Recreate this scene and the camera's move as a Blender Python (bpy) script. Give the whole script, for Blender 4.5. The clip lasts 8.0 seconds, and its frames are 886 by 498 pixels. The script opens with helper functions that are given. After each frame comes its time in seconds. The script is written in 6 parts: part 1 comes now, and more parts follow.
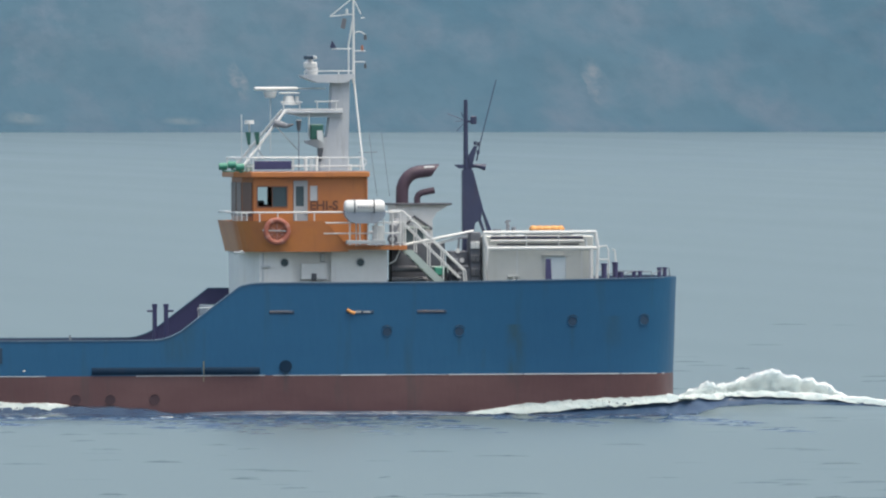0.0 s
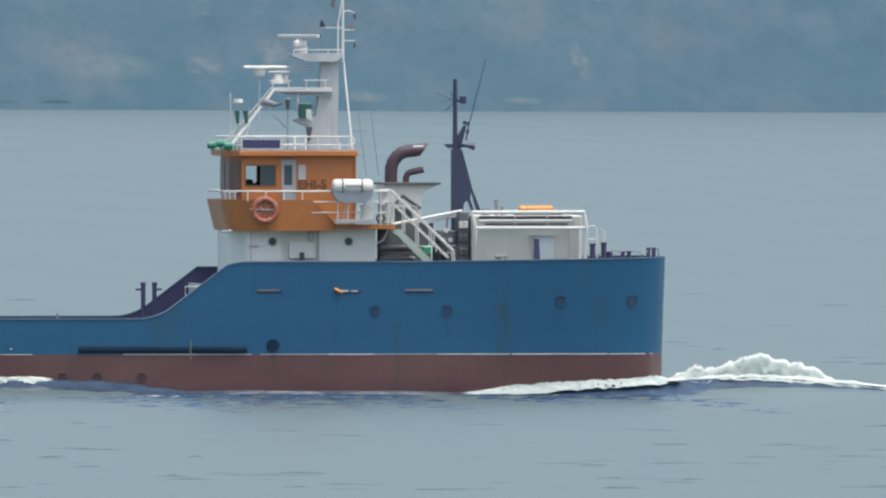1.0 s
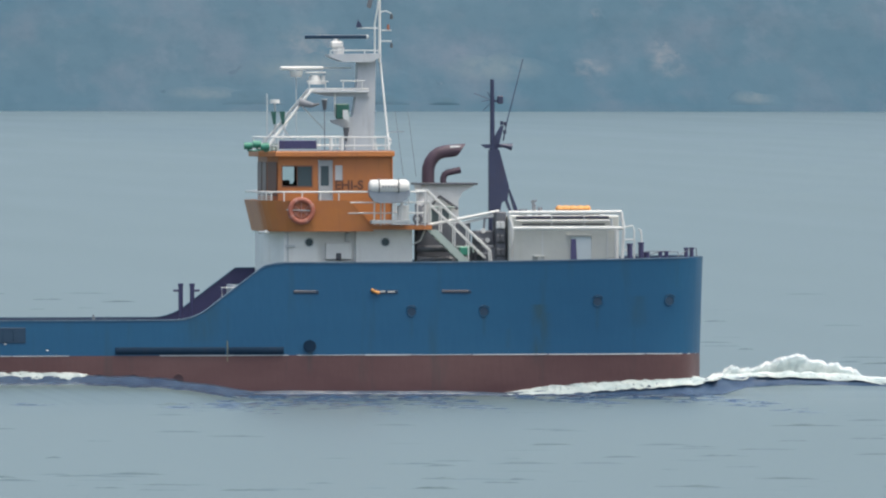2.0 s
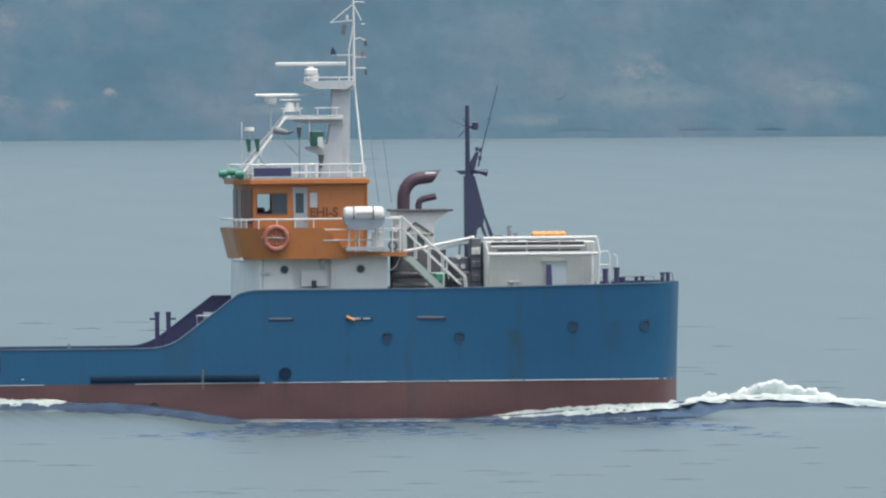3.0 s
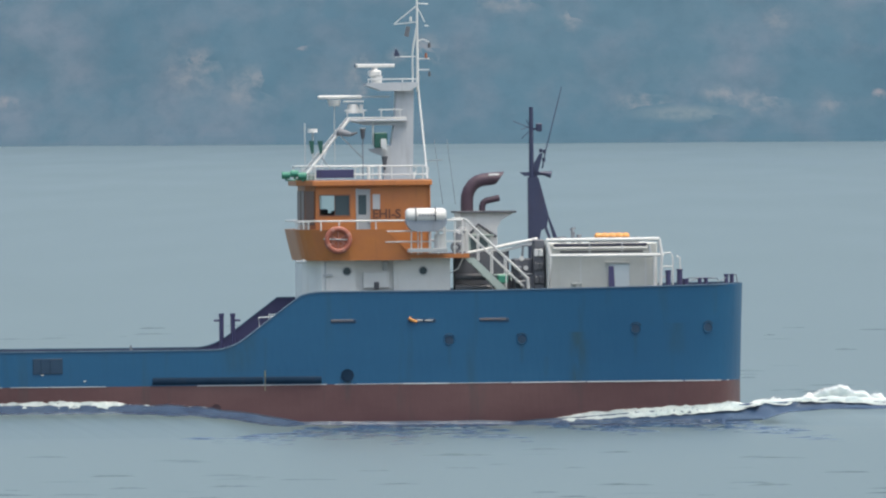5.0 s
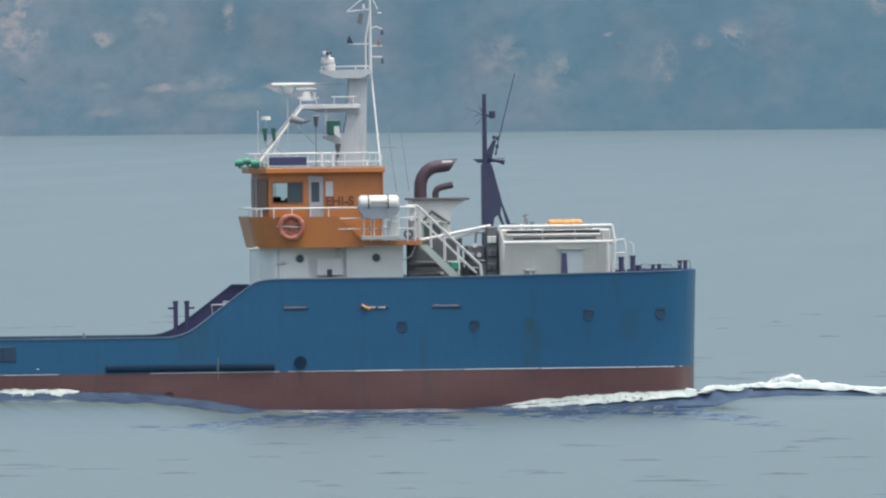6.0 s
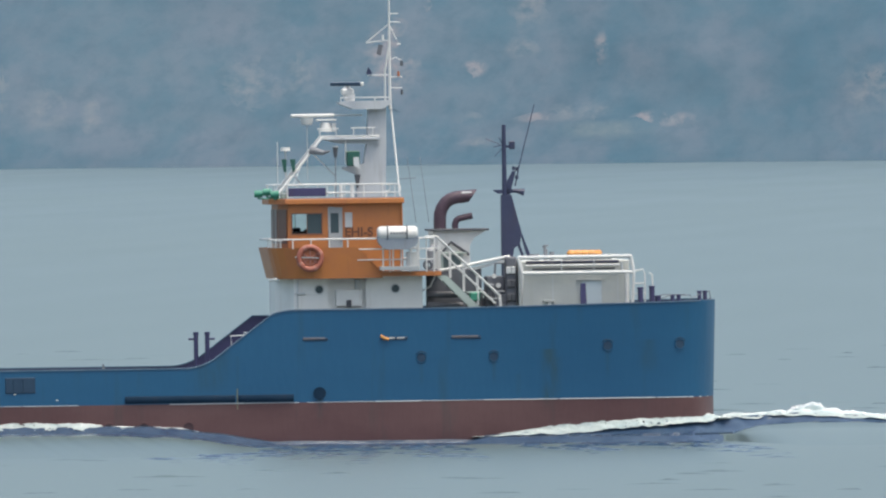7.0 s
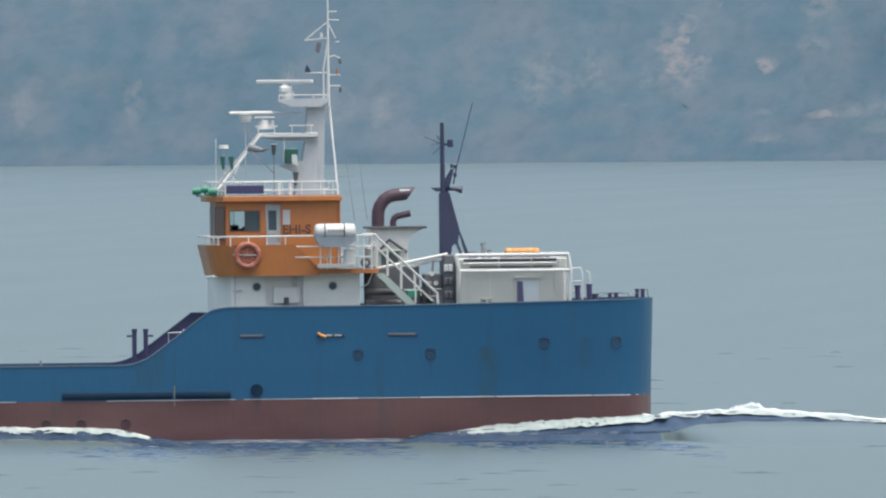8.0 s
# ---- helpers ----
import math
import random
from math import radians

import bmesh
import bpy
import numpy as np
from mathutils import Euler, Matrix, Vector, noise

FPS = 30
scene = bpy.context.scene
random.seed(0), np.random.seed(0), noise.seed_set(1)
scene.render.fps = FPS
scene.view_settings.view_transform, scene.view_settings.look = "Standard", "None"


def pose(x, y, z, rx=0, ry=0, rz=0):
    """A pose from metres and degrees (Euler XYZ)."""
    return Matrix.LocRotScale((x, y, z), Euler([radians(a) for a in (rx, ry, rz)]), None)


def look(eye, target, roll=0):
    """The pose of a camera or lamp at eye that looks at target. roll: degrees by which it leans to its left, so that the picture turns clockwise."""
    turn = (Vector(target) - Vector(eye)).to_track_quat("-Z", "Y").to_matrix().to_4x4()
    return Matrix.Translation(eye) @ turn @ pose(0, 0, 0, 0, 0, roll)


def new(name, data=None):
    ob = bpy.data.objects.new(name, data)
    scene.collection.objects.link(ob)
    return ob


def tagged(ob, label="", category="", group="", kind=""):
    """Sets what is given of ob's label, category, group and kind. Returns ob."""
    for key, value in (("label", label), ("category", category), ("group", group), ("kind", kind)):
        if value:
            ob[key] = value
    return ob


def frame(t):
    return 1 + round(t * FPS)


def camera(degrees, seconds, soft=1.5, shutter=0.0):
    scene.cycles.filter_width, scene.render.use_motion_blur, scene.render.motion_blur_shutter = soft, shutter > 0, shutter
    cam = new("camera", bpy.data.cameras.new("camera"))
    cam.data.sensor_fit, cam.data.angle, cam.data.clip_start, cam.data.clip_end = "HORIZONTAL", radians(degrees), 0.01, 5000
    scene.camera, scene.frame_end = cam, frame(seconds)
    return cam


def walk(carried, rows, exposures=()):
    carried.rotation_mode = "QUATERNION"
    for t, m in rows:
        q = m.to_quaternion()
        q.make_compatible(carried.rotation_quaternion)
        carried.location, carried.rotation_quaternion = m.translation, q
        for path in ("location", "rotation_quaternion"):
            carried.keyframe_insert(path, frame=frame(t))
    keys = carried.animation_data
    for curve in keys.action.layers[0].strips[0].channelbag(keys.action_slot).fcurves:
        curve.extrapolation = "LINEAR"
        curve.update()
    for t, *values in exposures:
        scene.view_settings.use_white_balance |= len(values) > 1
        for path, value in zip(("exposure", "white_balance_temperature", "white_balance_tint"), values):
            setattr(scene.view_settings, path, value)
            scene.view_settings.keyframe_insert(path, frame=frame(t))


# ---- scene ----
# ---- the camera and its way ----
CAMERA_ROWS = (
    (0.0, pose(-89.280, -900.0, 12.932, 89.5660, 0.0071, -4.9654)),
    (0.1, pose(-87.296, -900.0, 12.935, 89.5643, -0.0199, -4.8793)),
    (0.2, pose(-85.312, -900.0, 12.938, 89.5571, -0.0467, -4.7817)),
    (0.3, pose(-83.328, -900.0, 12.941, 89.5566, -0.0734, -4.6694)),
    (0.4, pose(-81.344, -900.0, 12.943, 89.5467, -0.1001, -4.5569)),
    (0.5, pose(-79.360, -900.0, 12.945, 89.5368, -0.1270, -4.4640)),
    (0.6, pose(-77.376, -900.0, 12.947, 89.5285, -0.1459, -4.3536)),
    (0.7, pose(-75.392, -900.0, 12.948, 89.5134, -0.1649, -4.2478)),
    (0.8, pose(-73.408, -900.0, 12.949, 89.5144, -0.1839, -4.1462)),
    (0.9, pose(-71.424, -900.0, 12.950, 89.5168, -0.2028, -4.0324)),
    (1.0, pose(-69.440, -900.0, 12.950, 89.5160, -0.2217, -3.9215)),
    (1.1, pose(-67.456, -900.0, 12.950, 89.5367, -0.2063, -3.8103)),
    (1.2, pose(-65.472, -900.0, 12.950, 89.5165, -0.1906, -3.6674)),
    (1.3, pose(-63.488, -900.0, 12.950, 89.5220, -0.1750, -3.5296)),
    (1.4, pose(-61.504, -900.0, 12.949, 89.5340, -0.1595, -3.4067)),
    (1.5, pose(-59.520, -900.0, 12.949, 89.5216, -0.1441, -3.2987)),
    (1.6, pose(-57.536, -900.0, 12.947, 89.5087, -0.1608, -3.1685)),
    (1.7, pose(-55.552, -900.0, 12.946, 89.5050, -0.1778, -3.0563)),
    (2.8, pose(-33.728, -900.0, 12.918, 89.5842, 0.3992, -1.9519)),
    (2.9, pose(-31.744, -900.0, 12.915, 89.5860, 0.3607, -1.8351)),
    (3.0, pose(-29.760, -900.0, 12.911, 89.5812, 0.3219, -1.7525)),
    (3.1, pose(-27.776, -900.0, 12.907, 89.5825, 0.3727, -1.6408)),
    (3.2, pose(-25.792, -900.0, 12.903, 89.5846, 0.4232, -1.5608)),
    (3.3, pose(-23.808, -900.0, 12.899, 89.6013, 0.4738, -1.4727)),
    (3.4, pose(-21.824, -900.0, 12.895, 89.6033, 0.5245, -1.3740)),
    (3.5, pose(-19.840, -900.0, 12.891, 89.6077, 0.5754, -1.2509)),
    (3.6, pose(-17.856, -900.0, 12.887, 89.6125, 0.5733, -1.1479)),
    (3.7, pose(-15.872, -900.0, 12.882, 89.6209, 0.5711, -1.0514)),
    (3.8, pose(-13.888, -900.0, 12.878, 89.6001, 0.5693, -0.9066)),
    (3.9, pose(-11.904, -900.0, 12.873, 89.5874, 0.5674, -0.7752)),
    (4.0, pose(-9.920, -900.0, 12.869, 89.6047, 0.5657, -0.6058)),
    (4.1, pose(-7.936, -900.0, 12.864, 89.6252, 0.5374, -0.4412)),
    (4.2, pose(-5.952, -900.0, 12.860, 89.6482, 0.5086, -0.3285)),
    (4.3, pose(-3.968, -900.0, 12.855, 89.6374, 0.4797, -0.2277)),
    (4.4, pose(-1.984, -900.0, 12.851, 89.6254, 0.4508, -0.1323)),
    (4.5, pose(0.000, -900.0, 12.846, 89.6200, 0.4219, -0.0336)),
    (4.6, pose(1.984, -900.0, 12.841, 89.6164, 0.4125, 0.0744)),
    (4.7, pose(3.968, -900.0, 12.837, 89.6117, 0.4032, 0.1856)),
    (5.8, pose(25.792, -900.0, 12.789, 89.5610, 0.3800, 1.3410)),
    (5.9, pose(27.776, -900.0, 12.785, 89.5673, 0.4368, 1.4039)),
    (6.0, pose(29.760, -900.0, 12.781, 89.5675, 0.4939, 1.5024)),
    (6.1, pose(31.744, -900.0, 12.777, 89.5488, 0.5014, 1.6041)),
    (6.2, pose(33.728, -900.0, 12.774, 89.5064, 0.5088, 1.6963)),
    (6.3, pose(35.712, -900.0, 12.770, 89.5048, 0.5163, 1.7966)),
    (6.4, pose(37.696, -900.0, 12.767, 89.5631, 0.5238, 1.9022)),
    (6.5, pose(39.680, -900.0, 12.764, 89.6482, 0.5317, 2.0613)),
    (6.6, pose(41.664, -900.0, 12.761, 89.6519, 0.5411, 2.1950)),
    (6.7, pose(43.648, -900.0, 12.758, 89.6312, 0.5503, 2.3205)),
    (6.8, pose(45.632, -900.0, 12.756, 89.6305, 0.5595, 2.4354)),
    (6.9, pose(47.616, -900.0, 12.753, 89.6389, 0.5686, 2.5314)),
    (7.0, pose(49.600, -900.0, 12.751, 89.6444, 0.5775, 2.6175)),
    (7.1, pose(51.584, -900.0, 12.749, 89.6470, 0.5400, 2.6957)),
    (7.2, pose(53.568, -900.0, 12.747, 89.6386, 0.5024, 2.7640)),
    (7.3, pose(55.552, -900.0, 12.746, 89.6398, 0.4650, 2.8563)),
    (7.4, pose(57.536, -900.0, 12.744, 89.6437, 0.4276, 2.9392)),
    (7.5, pose(59.520, -900.0, 12.743, 89.6397, 0.3899, 2.9886)),
    (7.6, pose(61.504, -900.0, 12.742, 89.6437, 0.3982, 3.0845)),
    (7.7, pose(63.488, -900.0, 12.742, 89.6388, 0.4067, 3.2032)),
    (7.8, pose(65.472, -900.0, 12.741, 89.6353, 0.4151, 3.3205)),
    (7.9, pose(67.456, -900.0, 12.741, 89.6438, 0.4235, 3.4323)),
    (8.0, pose(69.440, -900.0, 12.741, 89.6413, 0.4319, 3.5401)),
)
SHIP_ROWS = (
    (0.0, pose(-13.500, -1.170, 0.040, 0, -0.20, 1.891)),
    (0.1, pose(-13.200, -1.144, 0.039, 0, -0.20, 1.960)),
    (0.2, pose(-12.900, -1.118, 0.038, 0, -0.20, 2.028)),
    (0.3, pose(-12.600, -1.092, 0.037, 0, -0.20, 2.097)),
    (0.4, pose(-12.300, -1.066, 0.036, 0, -0.20, 2.166)),
    (0.5, pose(-12.000, -1.040, 0.036, 0, -0.20, 2.235)),
    (0.6, pose(-11.700, -1.014, 0.035, 0, -0.20, 2.304)),
    (0.7, pose(-11.400, -0.988, 0.035, 0, -0.20, 2.373)),
    (0.8, pose(-11.100, -0.962, 0.034, 0, -0.20, 2.441)),
    (0.9, pose(-10.800, -0.936, 0.034, 0, -0.20, 2.510)),
    (1.0, pose(-10.500, -0.910, 0.034, 0, -0.20, 2.579)),
    (1.1, pose(-10.200, -0.884, 0.033, 0, -0.20, 2.648)),
    (1.2, pose(-9.900, -0.858, 0.033, 0, -0.20, 2.717)),
    (1.3, pose(-9.600, -0.832, 0.033, 0, -0.20, 2.786)),
    (1.4, pose(-9.300, -0.806, 0.033, 0, -0.20, 2.855)),
    (1.5, pose(-9.000, -0.780, 0.034, 0, -0.20, 2.924)),
    (1.6, pose(-8.700, -0.754, 0.034, 0, -0.20, 2.993)),
    (1.7, pose(-8.400, -0.728, 0.034, 0, -0.20, 3.063)),
    (2.8, pose(-5.100, -0.442, 0.043, 0, -0.20, 3.823)),
    (2.9, pose(-4.800, -0.416, 0.044, 0, -0.20, 3.892)),
    (3.0, pose(-4.500, -0.390, 0.045, 0, -0.20, 3.962)),
    (3.1, pose(-4.200, -0.364, 0.046, 0, -0.20, 4.031)),
    (3.2, pose(-3.900, -0.338, 0.048, 0, -0.20, 4.100)),
    (3.3, pose(-3.600, -0.312, 0.049, 0, -0.20, 4.169)),
    (3.4, pose(-3.300, -0.286, 0.051, 0, -0.20, 4.239)),
    (3.5, pose(-3.000, -0.260, 0.053, 0, -0.20, 4.308)),
    (3.6, pose(-2.700, -0.234, 0.054, 0, -0.20, 4.377)),
    (3.7, pose(-2.400, -0.208, 0.056, 0, -0.20, 4.446)),
    (3.8, pose(-2.100, -0.182, 0.058, 0, -0.20, 4.515)),
    (3.9, pose(-1.800, -0.156, 0.060, 0, -0.20, 4.585)),
    (4.0, pose(-1.500, -0.130, 0.062, 0, -0.20, 4.654)),
    (4.1, pose(-1.200, -0.104, 0.064, 0, -0.20, 4.723)),
    (4.2, pose(-0.900, -0.078, 0.066, 0, -0.20, 4.792)),
    (4.3, pose(-0.600, -0.052, 0.068, 0, -0.20, 4.862)),
    (4.4, pose(-0.300, -0.026, 0.070, 0, -0.20, 4.931)),
    (4.5, pose(0.000, 0.000, 0.072, 0, -0.20, 5.000)),
    (4.6, pose(0.300, 0.026, 0.075, 0, -0.20, 5.069)),
    (4.7, pose(0.600, 0.052, 0.077, 0, -0.20, 5.138)),
    (5.8, pose(3.900, 0.338, 0.107, 0, -0.20, 5.899)),
    (5.9, pose(4.200, 0.364, 0.110, 0, -0.20, 5.968)),
    (6.0, pose(4.500, 0.390, 0.113, 0, -0.20, 6.037)),
    (6.1, pose(4.800, 0.416, 0.116, 0, -0.20, 6.106)),
    (6.2, pose(5.100, 0.442, 0.119, 0, -0.20, 6.175)),
    (6.3, pose(5.400, 0.468, 0.122, 0, -0.20, 6.244)),
    (6.4, pose(5.700, 0.494, 0.126, 0, -0.20, 6.313)),
    (6.5, pose(6.000, 0.520, 0.129, 0, -0.20, 6.382)),
    (6.6, pose(6.300, 0.546, 0.132, 0, -0.20, 6.451)),
    (6.7, pose(6.600, 0.572, 0.136, 0, -0.20, 6.520)),
    (6.8, pose(6.900, 0.598, 0.139, 0, -0.20, 6.589)),
    (6.9, pose(7.200, 0.624, 0.143, 0, -0.20, 6.657)),
    (7.0, pose(7.500, 0.650, 0.146, 0, -0.20, 6.726)),
    (7.1, pose(7.800, 0.676, 0.150, 0, -0.20, 6.795)),
    (7.2, pose(8.100, 0.702, 0.154, 0, -0.20, 6.864)),
    (7.3, pose(8.400, 0.728, 0.157, 0, -0.20, 6.933)),
    (7.4, pose(8.700, 0.754, 0.161, 0, -0.20, 7.001)),
    (7.5, pose(9.000, 0.780, 0.165, 0, -0.20, 7.070)),
    (7.6, pose(9.300, 0.806, 0.169, 0, -0.20, 7.139)),
    (7.7, pose(9.600, 0.832, 0.172, 0, -0.20, 7.207)),
    (7.8, pose(9.900, 0.858, 0.176, 0, -0.20, 7.276)),
    (7.9, pose(10.200, 0.884, 0.180, 0, -0.20, 7.345)),
    (8.0, pose(10.500, 0.910, 0.184, 0, -0.20, 7.413)),
)
cam = camera(2.079, 8.0, soft=2.2)
walk(cam, CAMERA_ROWS, exposures=((0.0, 0.975, 6500, 4), (8.0, 0.975, 6500, 4)))

# ---- daylight: hazy sky and a soft sun ahead of the ship ----
SUN_HEIGHT, SUN_TURN = 72.0, 130.0          # degrees; turn clockwise from +y
world = bpy.data.worlds.new("sky")
scene.world = world
world.use_nodes = True
wn = world.node_tree
sky = wn.nodes.new("ShaderNodeTexSky")
sky.sky_type = "NISHITA"
sky.sun_disc = False
sky.sun_elevation = radians(SUN_HEIGHT)
sky.sun_rotation = radians(SUN_TURN)
sky.air_density, sky.dust_density, sky.ozone_density = 1.0, 6.0, 1.0
wn.links.new(sky.outputs[0], wn.nodes["Background"].inputs[0])
wn.nodes["Background"].inputs[1].default_value = 0.146
sun = new("sun", bpy.data.lights.new("sun", "SUN"))
sun.data.energy, sun.data.angle, sun.data.color = 0.80, radians(20), (1.0, 0.95, 0.88)
az, el = radians(SUN_TURN), radians(SUN_HEIGHT)
sun.matrix_world = look((0, 0, 0), (-math.sin(az) * math.cos(el), -math.cos(az) * math.cos(el), -math.sin(el)))


# ---- materials ----
def material(name):
    m = bpy.data.materials.new(name)
    m.use_nodes = True
    nt = m.node_tree
    return m, nt, nt.nodes["Principled BSDF"]


def node(nt, kind, **values):
    n = nt.nodes.new("ShaderNode" + kind)
    for key, value in values.items():
        n.inputs[key].default_value = value
    return n


def coords(nt, scale=(1, 1, 1), world_space=False):
    if world_space:
        src = nt.nodes.new("ShaderNodeNewGeometry").outputs["Position"]
    else:
        src = nt.nodes.new("ShaderNodeTexCoord").outputs["Object"]
    mp = nt.nodes.new("ShaderNodeMapping")
    mp.inputs["Scale"].default_value = scale
    nt.links.new(src, mp.inputs["Vector"])
    return mp.outputs["Vector"]


def noise_fac(nt, vec, scale, lo, hi, detail=4.0):
    n = node(nt, "TexNoise", Scale=scale, Detail=detail, Roughness=0.6)
    nt.links.new(vec, n.inputs["Vector"])
    mr = nt.nodes.new("ShaderNodeMapRange")
    mr.inputs["From Min"].default_value, mr.inputs["From Max"].default_value = lo, hi
    nt.links.new(n.outputs["Fac"], mr.inputs["Value"])
    return mr.outputs["Result"]


def mixed(nt, fac, a, b):
    mx = nt.nodes.new("ShaderNodeMix")
    mx.data_type = "RGBA"
    for sock, val in ((mx.inputs[0], fac), (mx.inputs[6], a), (mx.inputs[7], b)):
        if isinstance(val, (tuple, float)):
            sock.default_value = (*val, 1.0) if isinstance(val, tuple) else val
        else:
            nt.links.new(val, sock)
    return mx.outputs[2]


def times_value(nt, a, k):
    mm = nt.nodes.new("ShaderNodeMath")
    mm.operation = "MULTIPLY"
    nt.links.new(a, mm.inputs[0])
    if isinstance(k, float):
        mm.inputs[1].default_value = k
    else:
        nt.links.new(k, mm.inputs[1])
    return mm.outputs[0]


def bumped(nt, bsdf, fac, strength, distance):
    b = nt.nodes.new("ShaderNodeBump")
    b.inputs["Strength"].default_value, b.inputs["Distance"].default_value = strength, distance
    nt.links.new(fac, b.inputs["Height"])
    nt.links.new(b.outputs["Normal"], bsdf.inputs["Normal"])


def painted(name, colour, faded, dirt=(0.10, 0.06, 0.04), rough=0.45, stain=0.35, metal=0.0):
    """Sea-worn paint: patches of fading, streaks that run down, fine relief."""
    m, nt, bsdf = material(name)
    col = mixed(nt, noise_fac(nt, coords(nt), 0.9, 0.35, 0.68), colour, faded)
    run = times_value(nt, noise_fac(nt, coords(nt, (3.2, 3.2, 0.35)), 1.0, 0.55, 0.82), stain)
    col = mixed(nt, run, col, dirt)
    nt.links.new(col, bsdf.inputs["Base Color"])
    bsdf.inputs["Roughness"].default_value = rough
    bsdf.inputs["Metallic"].default_value = metal
    bumped(nt, bsdf, noise_fac(nt, coords(nt), 2.6, 0.2, 0.8, 6.0), 0.25, 0.03)
    return m


def hull_paint(name, colour, faded, dirt, plates, stain):
    """Hull plating: weld seams, dents between frames, fading and rust runs."""
    m, nt, bsdf = material(name)
    col = mixed(nt, noise_fac(nt, coords(nt, (0.35, 1, 0.8)), 0.7, 0.32, 0.7), colour, faded)
    fine = times_value(nt, noise_fac(nt, coords(nt, (2.0, 2.0, 2.0)), 2.2, 0.5, 0.8), 0.25)
    col = mixed(nt, fine, col, faded)
    run = times_value(nt, noise_fac(nt, coords(nt, (1.7, 1.7, 0.16)), 1.0, 0.56, 0.8), stain)
    col = mixed(nt, run, col, dirt)
    sep = nt.nodes.new("ShaderNodeSeparateXYZ")
    nt.links.new(nt.nodes.new("ShaderNodeTexCoord").outputs["Object"], sep.inputs[0])
    rag = noise_fac(nt, coords(nt, (4.0, 4.0, 0.8)), 1.0, 0.3, 0.65)
    # runs of rust and weed below the openings
    for x, half, z0, z1, k in ((4.45, 0.42, 0.7, 3.3, 0.85), (4.75, 0.22, 1.2, 3.0, 0.5), (-7.9, 0.9, 1.6, 3.4, 0.45), (0.9, 0.3, 0.4, 1.4, 0.4), (8.1, 0.5, 2.2, 3.6, 0.35), (-4.04, 0.16, 0.5, 1.75, 0.7), (-0.28, 0.12, 1.9, 3.0, 0.4), (2.40, 0.12, 2.0, 3.0, 0.4), (6.60, 0.12, 2.2, 3.3, 0.4), (-7.05, 0.10, 1.2, 3.2, 0.35), (3.3, 0.15, 1.5, 2.4, 0.3)):
        band = nt.nodes.new("ShaderNodeMapRange")
        band.interpolation_type = "SMOOTHSTEP"
        dist = nt.nodes.new("ShaderNodeMath")
        dist.operation = "SUBTRACT"
        nt.links.new(sep.outputs[0], dist.inputs[0])
        dist.inputs[1].default_value = x
        absd = nt.nodes.new("ShaderNodeMath")
        absd.operation = "ABSOLUTE"
        nt.links.new(dist.outputs[0], absd.inputs[0])
        nt.links.new(absd.outputs[0], band.inputs["Value"])
        band.inputs["From Min"].default_value, band.inputs["From Max"].default_value = half, 0.0
        fade = nt.nodes.new("ShaderNodeMapRange")
        fade.interpolation_type = "SMOOTHSTEP"
        nt.links.new(sep.outputs[2], fade.inputs["Value"])
        fade.inputs["From Min"].default_value, fade.inputs["From Max"].default_value = z0, z0 + 0.4 * (z1 - z0)
        top = nt.nodes.new("ShaderNodeMath")
        top.operation = "LESS_THAN"
        nt.links.new(sep.outputs[2], top.inputs[0])
        top.inputs[1].default_value = z1
        f = times_value(nt, times_value(nt, times_value(nt, band.outputs["Result"], fade.outputs["Result"]), top.outputs[0]), rag)
        col = mixed(nt, times_value(nt, f, k), col, dirt)
    nt.links.new(col, bsdf.inputs["Base Color"])
    bsdf.inputs["Roughness"].default_value = 0.42
    bumped(nt, bsdf, noise_fac(nt, coords(nt, (1.6, 1.6, 0.5)), plates, 0.2, 0.8, 2.0), 0.22, 0.05)
    return m


BLUE = hull_paint("hull_blue", (0.0055, 0.068, 0.153), (0.0085, 0.078, 0.167), (0.018, 0.050, 0.058), 1.1, 0.45)
RED = hull_paint("antifouling_red", (0.092, 0.043, 0.045), (0.128, 0.067, 0.066), (0.056, 0.052, 0.052), 1.3, 0.8)
NAVY = painted("navy_paint", (0.022, 0.028, 0.068), (0.029, 0.036, 0.080), (0.05, 0.03, 0.03))
VIOLET = painted("dark_violet_paint", (0.038, 0.036, 0.100), (0.046, 0.044, 0.116), (0.05, 0.03, 0.04))
WHITE = painted("white_paint", (0.60, 0.60, 0.58), (0.53, 0.53, 0.52), (0.34, 0.26, 0.19), 0.4, 0.25)
GREY = painted("grey_white_paint", (0.52, 0.54, 0.54), (0.44, 0.46, 0.47), (0.25, 0.20, 0.16), 0.5, 0.3)
ORANGE = painted("orange_paint", (0.43, 0.158, 0.042), (0.37, 0.134, 0.050), (0.20, 0.085, 0.04), 0.42, 0.55)
AMBER = painted("amber_cover", (0.62, 0.29, 0.07), (0.55, 0.25, 0.07), (0.3, 0.15, 0.04), 0.5, 0.3)
DOOR_GREY = painted("door_grey", (0.33, 0.35, 0.36), (0.28, 0.30, 0.31), (0.18, 0.15, 0.12), 0.5, 0.3)
STORE_WALL = painted("store_wall_paint", (0.47, 0.48, 0.45), (0.43, 0.44, 0.42), (0.30, 0.27, 0.22), 0.5, 0.22)
MAROON = painted("exhaust_maroon", (0.052, 0.030, 0.046), (0.064, 0.038, 0.054), (0.03, 0.02, 0.02), 0.55, 0.5)
BLACK = painted("black_paint", (0.062, 0.066, 0.078), (0.078, 0.082, 0.092), (0.05, 0.03, 0.02), 0.5, 0.3)
